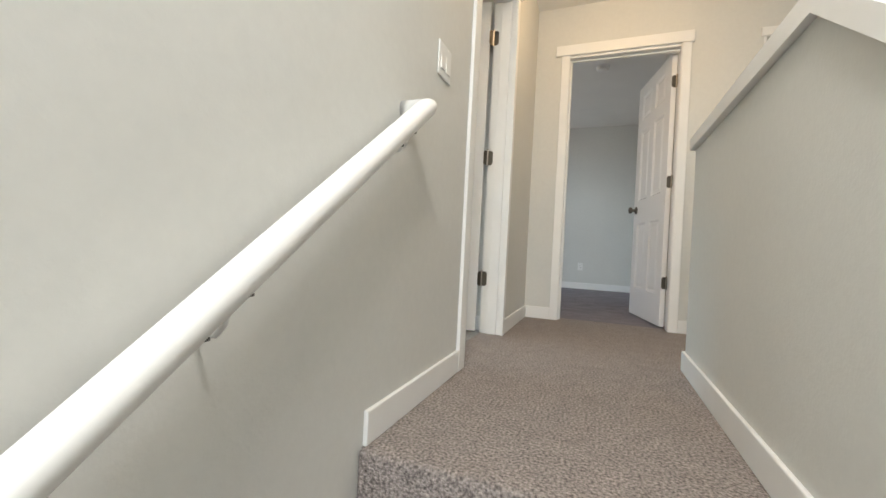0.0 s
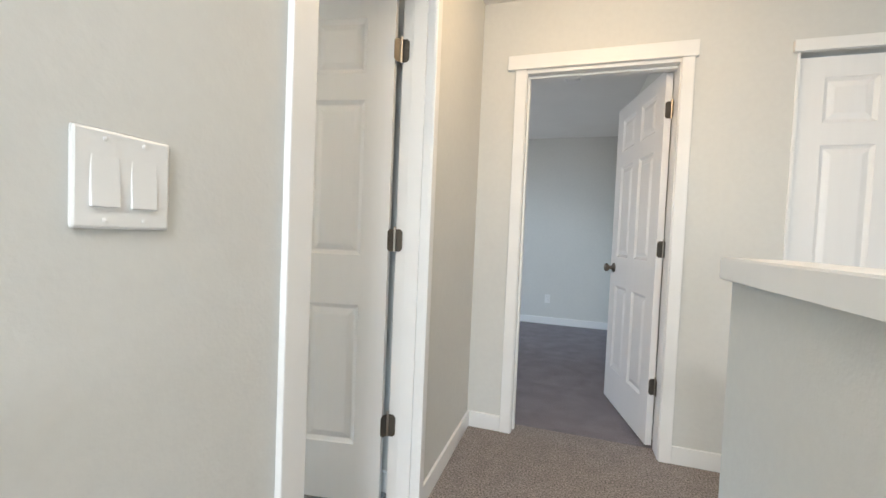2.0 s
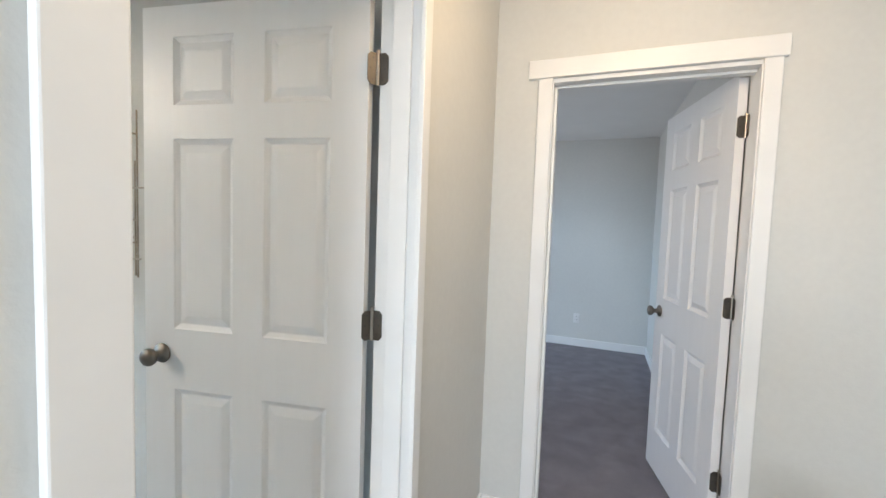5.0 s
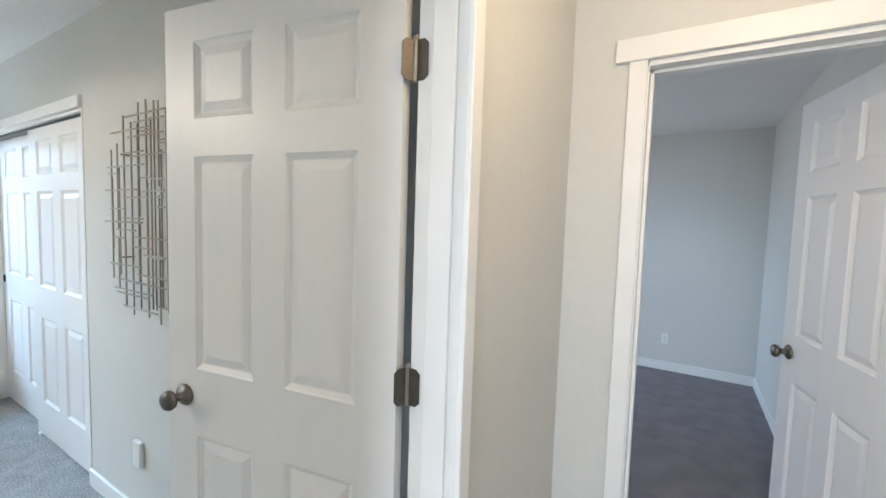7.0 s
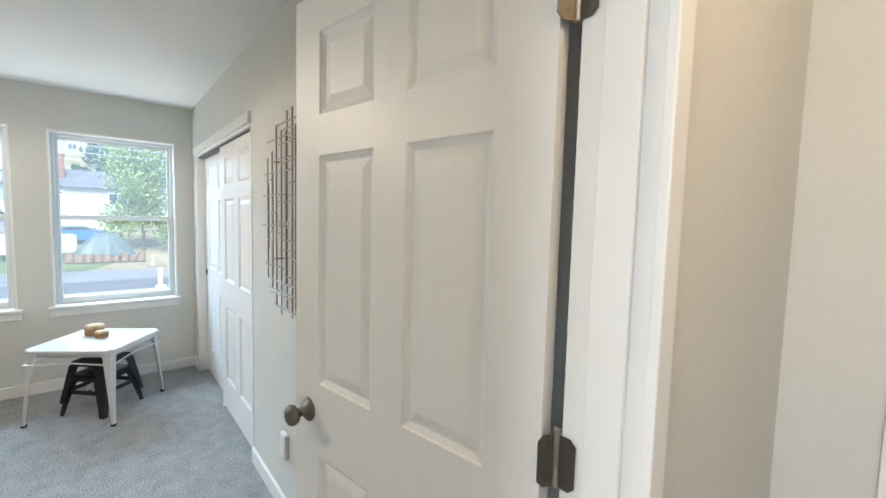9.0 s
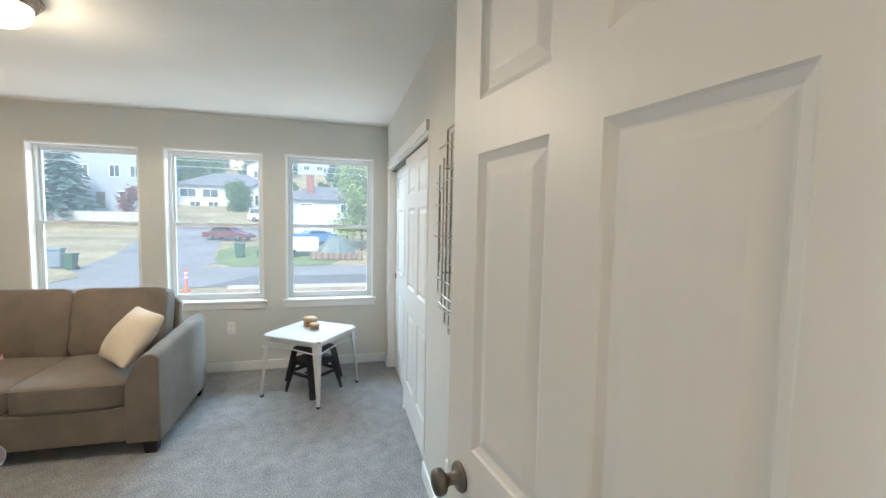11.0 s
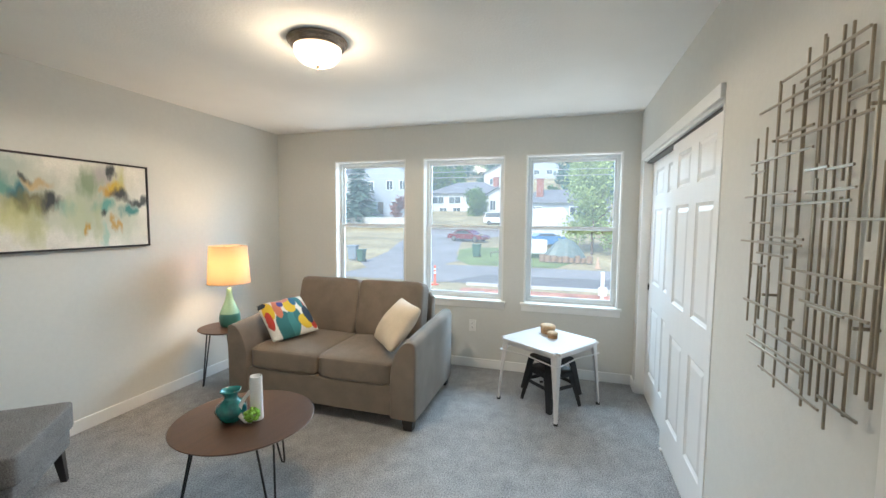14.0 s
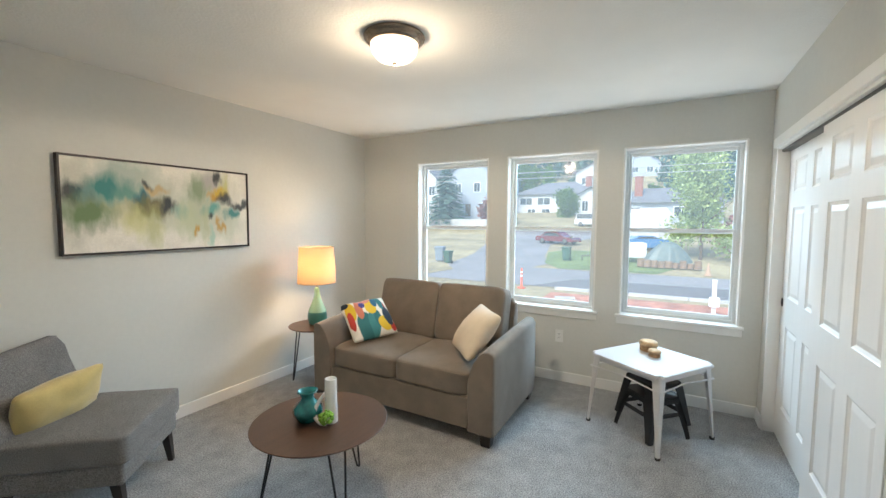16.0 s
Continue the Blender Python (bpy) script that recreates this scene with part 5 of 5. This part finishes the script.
def far_house(name, m, w, d, eave, ridge, siding, label, gable=True, windows=(), door=None, chimney=None, overhang=0.5):
    """Front faces +x of its own pose. w across y, d back along -x."""
    hs = empty(name, m, label, "house")
    bm = bmesh.new()
    box(bm, -d, 0, -w / 2, w / 2, -1.5, eave)
    if gable:
        for x in (-d, 0):
            bm.faces.new([bm.verts.new(p) for p in ((x, -w / 2, eave), (x, w / 2, eave), (x, 0, ridge))])
    part("wall", bm, siding, hs)
    bm = bmesh.new()
    o = overhang
    if gable:
        k = (ridge - eave) / (w / 2)
        for s in (-1, 1):
            a = [(-d - o, 0, ridge + 0.04), (o, 0, ridge + 0.04), (o, s * (w / 2 + o), eave - k * o + 0.04), (-d - o, s * (w / 2 + o), eave - k * o + 0.04)]
            lo = [bm.verts.new(p) for p in a]
            hi = [bm.verts.new((x, y, z + 0.16)) for x, y, z in a]
            bm.faces.new(lo), bm.faces.new(hi)
            for i in range(4):
                bm.faces.new((lo[i], lo[(i + 1) % 4], hi[(i + 1) % 4], hi[i]))
    else:
        base = [bm.verts.new((x, y, eave)) for x, y in ((-d - o, -w / 2 - o), (o, -w / 2 - o), (o, w / 2 + o), (-d - o, w / 2 + o))]
        low = [bm.verts.new((v.co.x, v.co.y, eave - 0.16)) for v in base]
        r0, r1 = bm.verts.new((-d / 2, -w / 2 + d / 2, ridge)), bm.verts.new((-d / 2, w / 2 - d / 2, ridge))
        bm.faces.new(low)
        for i in range(4):
            bm.faces.new((low[i], low[(i + 1) % 4], base[(i + 1) % 4], base[i]))
        bm.faces.new((base[1], base[2], r1, r0)), bm.faces.new((base[3], base[0], r0, r1))
        bm.faces.new((base[0], base[1], r0)), bm.faces.new((base[2], base[3], r1))
    roof = part("roof", bm, ROOF, hs)
    if chimney:
        cx, cy, ct, cw = chimney
        bm = bmesh.new()
        box(bm, cx - cw / 2, cx + cw / 2, cy - cw / 2, cy + cw / 2, eave, ct, 0.03)
        box(bm, cx - cw / 2 - 0.08, cx + cw / 2 + 0.08, cy - cw / 2 - 0.08, cy + cw / 2 + 0.08, ct, ct + 0.14, 0.02)
        part("chimney", bm, BRICK, roof, "red brick chimney")
    for y, z, ww, wh in windows:
        bm = bmesh.new()
        for b in ((0, 0.08, y - ww / 2 - 0.1, y - ww / 2, z - 0.1, z + wh + 0.1), (0, 0.08, y + ww / 2, y + ww / 2 + 0.1, z - 0.1, z + wh + 0.1),
                  (0, 0.08, y - ww / 2, y + ww / 2, z + wh, z + wh + 0.1), (0, 0.08, y - ww / 2, y + ww / 2, z - 0.1, z), (0, 0.06, y - 0.03, y + 0.03, z, z + wh)):
            box(bm, *b)
        wi = part("window", bm, VINYL, hs)
        bm = bmesh.new()
        box(bm, -0.02, 0.03, y - ww / 2, y + ww / 2, z, z + wh)
        part("pane", bm, FARGLASS, wi)
    if door:
        y, z = door
        bm = bmesh.new()
        box(bm, 0, 0.05, y - 0.5, y + 0.5, z, z + 2.1, 0.02)
        part("door", bm, BARK, hs, "dark front door")
    return hs


p = spot(64, -0.472)
far_house("house", pose(p.x, p.y, 2.2), 10.5, 10, 7.0, 10.0, GREYSIDING, "pale grey two-storey gabled house on the rise", True, [(-2.4, 4.2, 1.1, 1.5), (1.2, 4.3, 1.1, 1.5), (3.6, 4.3, 1.1, 1.5), (2.5, 0.9, 1.6, 1.4)], (-0.5, 0.1), (-6, 2.0, 10.2, 0.7))
p = spot(66, -0.615)
far_house("house", pose(p.x, p.y, 2.3), 6.0, 9, 6.6, 9.4, SIDING, "white gabled house beyond the conifer", True, [(-1.2, 4.0, 1.2, 1.6), (1.4, 4.0, 1.2, 1.6), (0, 0.8, 1.8, 1.5)])
p = spot(72, -0.245)
far_house("house", pose(p.x, p.y, 2.75), 14.0, 9, 3.6, 5.9, SIDING, "long white house under a low hipped roof", False, [(-5.2, 1.7, 2.2, 1.2), (-2.0, 1.7, 2.2, 1.2), (1.0, 1.7, 1.6, 1.2), (3.6, 0.5, 1.0, 2.0), (-4.2, 0.0, 1.4, 0.9), (-1.6, 0.0, 1.4, 0.9)], (5.5, 0.1), (-3.5, 5.0, 6.6, 1.0))
p = spot(69, -0.163)
far_house("house", pose(p.x, p.y, 2.4), 5.0, 5, 3.1, 4.6, SIDING, "small white gabled wing with brick piers", True, [(-0.8, 0.8, 0.9, 1.6), (0.9, 0.8, 0.9, 1.6)])
p = spot(60, -0.02)
far_house("house", pose(p.x, p.y, 1.2), 14.0, 9, 2.9, 5.0, GREYSIDING, "low house under a grey roof with a brick chimney", False, [(-3, 1.0, 1.6, 1.2), (2.5, 1.0, 1.6, 1.2)], None, (-2.0, -2.6, 6.3, 1.0))
p = spot(105, -0.155)
far_house("house", pose(p.x, p.y, 7.0), 9.0, 9, 6.5, 8.8, SIDING, "white two-storey house up the hill", True, [(-2.2, 3.6, 1.6, 1.6), (1.6, 3.6, 1.6, 1.6), (0, 0.8, 2.2, 1.6)])
p = spot(130, -0.055)
far_house("house", pose(p.x, p.y, 14.5), 9.0, 8, 4.0, 6.6, GREYSIDING, "blue-grey house among the hillside trees", True, [(-2.0, 1.2, 1.6, 1.4), (1.8, 1.2, 1.6, 1.4)])

# retaining walls
bm = bmesh.new()
for i in range(12):
    box(bm, -0.56 - 57.2, -0.56 - 56.8, -44 + i * 2.0, -42.02 + i * 2.0, -0.8, 1.75, 0.03)
tagged(part("garden_wall", bm, CONCRETE), "grey block retaining wall below the conifer", "garden wall")
p = spot(59, -0.547)
conifer("conifer", pose(p.x, p.y, 1.2), 9.8, 3.7, "dense blue-green conifer in front of the houses", 3)
p = spot(36.5, 0.06)
broad_tree("tree", pose(p.x, p.y, p.z), 9.0, 2.9, 4.4, 11000, 0.115, LEAFPALE, "light green leafy tree beside the driveway", 4, 0.13, 14, 0.13)
p = spot(66, -0.214)
broad_tree("round_shrub", pose(p.x, p.y, p.z - 0.3), 4.4, 2.5, 3.4, 4200, 0.19, LEAF, "clipped round green tree before the white house", 6, 0.16, 12, 0.12)
p = spot(58, -0.43)
broad_tree("maple", pose(p.x, p.y, p.z), 4.0, 1.9, 2.4, 900, 0.2, LEAFRED, "small red-leaved maple by the grey house", 7)
p = spot(41, 0.115)
broad_tree("red_shrub", pose(p.x, p.y, p.z), 3.2, 2.4, 2.0, 1200, 0.18, LEAFRED, "dark red shrub behind the driveway", 9)
for d, s, h, sd in ((95, -0.30, 9, 11), (92, -0.26, 8, 12), (100, -0.335, 10, 13), (75, -0.03, 4.5, 15), (78, 0.02, 4.5, 16), (80, -0.10, 4, 18), (58, -0.375, 5, 19)):
    p = spot(d, s)
    broad_tree("tree", pose(p.x, p.y, p.z - 0.5), h, h * 0.36, h * 0.6, 1300, 0.34, LEAF, "full green tree on the slope behind the houses", sd, 0.25)
# woods on the hill
bm = bmesh.new()
rnd = random.Random(21)
for i in range(330):
    d = rnd.uniform(84, 300) if i < 170 else rnd.uniform(84, 150)
    s = rnd.uniform(-0.75, 0.35)
    if d < 135 and (abs(s + 0.155) < 0.05 or abs(s + 0.055) < 0.04):
        continue
    p = spot(d, s)
    h = rnd.uniform(9, 17) if d > 130 else rnd.uniform(4, 7)
    leaves(bm, (p.x, p.y, p.z + h * 0.55), h * 0.36, h * 0.36, h * 0.55, 150, 0.09 * h, rnd, 0.2)
tagged(part("woods", bm, LEAFDARK), "dark green woods covering the far hillside", "woods", "", "stuff")


def car(name, m, length, width, h_body, h_roof, cab, paint, label, category="car"):
    """Side outline drawn out across the width; x runs forward."""
    c = empty(name, m, label, category)
    L = length / 2
    bm = bmesh.new()
    x0, x1, x2, x3 = cab
    prof = [(-L, 0.30), (-L + 0.03, h_body * 0.8), (-L + 0.12, h_body), (x0, h_body + 0.02), (x3, h_body), (L - 0.25, h_body * 0.86), (L, h_body * 0.62), (L - 0.02, 0.28)]
    profile_block(bm, prof, -width / 2, width / 2, 0.06, 2)
    part("body", bm, paint, c, smooth=False)
    bm = bmesh.new()
    profile_block(bm, [(x0, h_body), (x1, h_roof), (x2, h_roof), (x3, h_body)], -width / 2 + 0.1, width / 2 - 0.1, 0.05, 2)
    part("cabin", bm, paint, c)
    for s in (-1, 1):
        bm = bmesh.new()
        y = s * (width / 2 - 0.095)
        a = 0.07
        q = [(x0 + 0.2, h_body + 0.03), (x1 + 0.08, h_roof - a), (x2 - 0.06, h_roof - a), (x3 - 0.28, h_body + 0.03)]
        vs = [bm.verts.new((x, y, z)) for x, z in q] + [bm.verts.new((x, y - s * 0.02, z)) for x, z in q]
        bm.faces.new(vs[:4]), bm.faces.new(vs[4:])
        for i in range(4):
            bm.faces.new((vs[i], vs[(i + 1) % 4], vs[4 + (i + 1) % 4], vs[4 + i]))
        part("side_window", bm, FARGLASS, c)
    for x in (-L * 0.60, L * 0.62):
        for s in (-1, 1):
            bm = bmesh.new()
            lathe(bm, [(0, -0.1), (0.27, -0.1), (0.32, -0.07), (0.32, 0.07), (0.27, 0.1), (0, 0.1)], pose(x, s * (width / 2 - 0.08), 0.32, 90), 20)
            wh = part("wheel", bm, TYRE, c)
            bm = bmesh.new()
            lathe(bm, [(0, 0.118), (0.05, 0.115), (0.19, 0.105), (0.2, 0.1)], pose(x, s * (width / 2 - 0.08), 0.32, 90 if s < 0 else -90), 16)
            part("rim", bm, NICKEL, wh, "pale metal rim")
    for s in (-1, 1):
        bm = bmesh.new()
        box(bm, -L - 0.01, -L + 0.04, s * width * 0.36 - 0.16, s * width * 0.36 + 0.16, h_body * 0.68, h_body * 0.82, 0.01)
        part("tail_light", bm, REDPAINT, c, "red tail light")
    return c


p = spot(44, -0.236)
car("car", pose(p.x, p.y, p.z + 0.03, 0, 0, 68), 4.7, 1.75, 0.82, 1.28, (-1.7, -0.95, 0.35, 1.15), REDPAINT, "dark red coupe parked on the side street")
p = spot(58, -0.155)
car("suv", pose(p.x, p.y, p.z - 0.1, 0, 0, 75), 4.6, 1.85, 1.05, 1.8, (-2.2, -2.0, 0.75, 1.3), WHITEPAINT, "white sport utility vehicle by the white house")
p = spot(41, -0.05)
car("parked_car", pose(p.x, p.y, p.z, 0, 0, 120), 5.0, 1.8, 1.08, 1.36, (-1.2, -0.7, 0.6, 1.3), BLUEPAINT, "bright blue car behind the tarpaulin")
# covered trailer and utility trailer
p = spot(44.5, -0.045)
tr = empty("camper", pose(p.x, p.y, p.z, 0, 0, 92), "white camper under a pale cover in the driveway", "camper")
bm = bmesh.new()
profile_block(bm, [(-2.2, 0.6), (-2.2, 2.9), (-1.9, 3.6), (1.7, 3.75), (2.2, 3.1), (2.2, 0.6)], -1.15, 1.15, 0.15, 3)
part("body", bm, WHITEPAINT, tr)
for x in (-1.2, 0.0, 1.2):
    bm = bmesh.new()
    tube(bm, [(x, -1.16, 0.7), (x, -1.17, 2.9), (x, -1.1, 3.6)], 0.025, 6)
    part("cover_strap", bm, CONCRETE, tr, "grey cover strap")
for s in (-1, 1):
    bm = bmesh.new()
    lathe(bm, [(0, -0.1), (0.3, -0.1), (0.33, 0), (0.3, 0.1), (0, 0.1)], pose(0, s * 1.0, 0.33, 90), 18)
    part("wheel", bm, TYRE, tr)
bm = bmesh.new()
tube(bm, [(2.1, 0, 0.6), (3.2, 0, 0.45)], 0.06, 8)
box(bm, 3.1, 3.2, -0.05, 0.05, 0, 0.5)
part("drawbar", bm, DARKMETAL, tr)
p = spot(33.5, -0.100)
ut = empty("utility_trailer", pose(p.x, p.y, p.z, 0, 0, 100), "white box-sided utility trailer on the lawn", "trailer")
bm = bmesh.new()
for b in ((-1.9, 1.9, -0.75, -0.70, 0.5, 1.5), (-1.9, 1.9, 0.70, 0.75, 0.5, 1.5), (-1.9, -1.85, -0.7, 0.7, 0.5, 1.5), (1.85, 1.9, -0.7, 0.7, 0.5, 1.5), (-1.9, 1.9, -0.75, 0.75, 0.42, 0.5)):
    box(bm, *b, bevel=0.01)
part("body", bm, WHITEPAINT, ut)
for s in (-1, 1):
    bm = bmesh.new()
    lathe(bm, [(0, -0.08), (0.26, -0.08), (0.29, 0), (0.26, 0.08), (0, 0.08)], pose(0, s * 0.84, 0.29, 90), 18)
    part("wheel", bm, TYRE, ut)
bm = bmesh.new()
tube(bm, [(-1.85, 0, 0.45), (-2.6, 0, 0.4)], 0.04, 8)
box(bm, -2.6, -2.52, -0.04, 0.04, 0, 0.4)
part("drawbar", bm, DARKMETAL, ut)
# tarpaulin heap and logs
p = spot(32.5, 0.0)
tp = empty("tarp_heap", pose(p.x, p.y, p.z), "grey-green tarpaulin draped over a log pile", "tarpaulin")
bm = bmesh.new()
r4 = random.Random(2)
rings = []
for i in range(9):
    f = i / 8
    ring = []
    for j in range(40):
        a = 2 * math.pi * j / 40
        fold = 1 + (0.10 * math.sin(7 * a + 1.3) + 0.06 * math.sin(13 * a)) * f
        rad = (0.12 + 1.25 * f ** 0.8) * fold
        ring.append(bm.verts.new((rad * 0.9 * math.cos(a), rad * 1.1 * math.sin(a), 1.72 - 1.45 * f ** 1.5 + 0.08 * math.sin(5 * a) * f)))
    rings.append(ring)
bm.faces.new(rings[0])
for a, b in zip(rings, rings[1:]):
    for j in range(40):
        bm.faces.new((a[j], a[(j + 1) % 40], b[(j + 1) % 40], b[j]))
part("cover", bm, TARP, tp, smooth=True)
bm = bmesh.new()
lathe(bm, [(0, 0), (1.0, 0), (0.9, 0.6), (0.3, 1.5), (0, 1.55)], None, 14)
part("heap", bm, BARK, tp)
for i in range(9):
    bm = bmesh.new()
    r0 = r4.uniform(0.17, 0.26)
    h0 = r4.uniform(0.35, 0.55)
    lathe(bm, [(0, 0), (r0, 0), (r0 * 1.03, h0 * 0.5), (r0 * 0.97, h0), (0, h0 + 0.01)], None, 14)
    lg = tagged(part("log", bm, LOG, None), "cut log round standing at the tarpaulin", "log", "log rounds")
    lg.matrix_world = pose(p.x + 1.35 + r4.uniform(-0.15, 0.25), p.y - 1.6 + i * 0.42, p.z - 0.02 + 0.04, 0, 0, r4.uniform(0, 90))


def bin_(name, m, w, h, material, label):
    b = empty(name, m, label, "bin", "wheeled bins")
    bm = bmesh.new()
    vs = box(bm, -w / 2, w / 2, -w / 2, w / 2, 0.08, h * 0.9)
    for v in bm.verts:
        if v.co.z < h * 0.3:
            v.co.x *= 0.78
            v.co.y *= 0.82
    bmesh.ops.bevel(bm, geom=bm.edges[:], offset=0.03, segments=2, affect="EDGES")
    part("body", bm, material, b)
    bm = bmesh.new()
    box(bm, -w / 2 - 0.06, w / 2 + 0.05, -w / 2 - 0.03, w / 2 + 0.03, h * 0.9, h, 0.03, 2)
    part("lid", bm, material, b)
    for s in (-1, 1):
        bm = bmesh.new()
        lathe(bm, [(0, -0.03), (0.12, -0.03), (0.12, 0.03), (0, 0.03)], pose(-w * 0.36, s * w * 0.42, 0.12, 90), 14)
        part("wheel", bm, TYRE, b)


p = spot(28.5, -0.566)
bin_("wheelie_bin", pose(p.x, p.y, p.z + 0.03, 0, 0, 10), 0.72, 1.2, BINGREY, "blue-grey wheeled bin at the kerb")
p = spot(27.6, -0.540)
bin_("wheelie_bin", pose(p.x, p.y, p.z + 0.03, 0, 0, -5), 0.55, 1.0, BINGREEN, "smaller grey-green wheeled bin at the kerb")
p = spot(32.5, -0.214)
bin_("wheelie_bin", pose(p.x, p.y, p.z + 0.03), 0.62, 1.1, BINGREEN, "dark green wheeled bin on the lawn")
# delineator, cone, white marker post
p = spot(20.8, -0.325)
dl = empty("delineator", pose(p.x, p.y, p.z + 0.0), "orange delineator post with white bands", "traffic post")
bm = bmesh.new()
lathe(bm, [(0, 0), (0.22, 0), (0.22, 0.05), (0.06, 0.08), (0.055, 1.0), (0.03, 1.08), (0, 1.08)], None, 18)
part("post", bm, ORANGE, dl, smooth=True)
for z in (0.62, 0.82):
    bm = bmesh.new()
    lathe(bm, [(0.0575, z), (0.059, z + 0.01), (0.059, z + 0.09), (0.0575, z + 0.1)], None, 18)
    part("band", bm, WHITECERAMIC, dl, "white reflective band")
p = spot(29.2, 0.075)
bm = bmesh.new()
lathe(bm, [(0, 0), (0.24, 0), (0.24, 0.04), (0.15, 0.05), (0.03, 0.8), (0, 0.8)], None, 18)
cn = tagged(part("traffic_cone", bm, FADED), "faded pale orange traffic cone at the roadside", "traffic cone")
cn.matrix_world = pose(p.x, p.y, p.z + 0.02)
p = spot(18.0, 0.088)
mp = empty("marker_post", pose(p.x, p.y, p.z), "white wooden marker post with a white box", "post")
bm = bmesh.new()
box(bm, -0.07, 0.07, -0.07, 0.07, 0, 1.55, 0.01)
box(bm, -0.085, 0.085, -0.085, 0.085, 1.55, 1.62, 0.02)
part("post", bm, WHITECERAMIC, mp)
bm = bmesh.new()
box(bm, 0.07, 0.22, -0.17, 0.17, 0.62, 0.98, 0.02)
part("box", bm, WHITECERAMIC, mp)
p = spot(18.8, -0.215)
bm = bmesh.new()
box(bm, -0.2, 0.2, -0.45, 0.45, 0, 0.22, 0.03)
lg = tagged(part("concrete_block", bm, CONCRETE), "pale concrete block lying on the mulch", "block")
lg.matrix_world = pose(p.x, p.y, p.z + 0.02, 0, 0, 15)
# overhead wires and their poles
bm = bmesh.new()
for z, dd in ((5.15, 0), (4.75, 0.3)):
    pts = [(-31 - dd, y, z + 0.9 * ((y - 2) / 55) ** 2) for y in range(-60, 66, 7)]
    tube(bm, pts, 0.022, 5)
wires = tagged(part("power_line", bm, CONCRETE), "two pale overhead wires across the street", "power line")
for y in (-60, 66):
    bm = bmesh.new()
    tube(bm, [(-31, y, -2.6), (-31, y, 7.5)], 0.16, 10, 0.11)
    box(bm, -32, -30, y - 0.06, y + 0.06, 5.8, 5.95)
    tagged(part("utility_pole", bm, BARK), "weathered wooden utility pole carrying the wires", "utility pole")
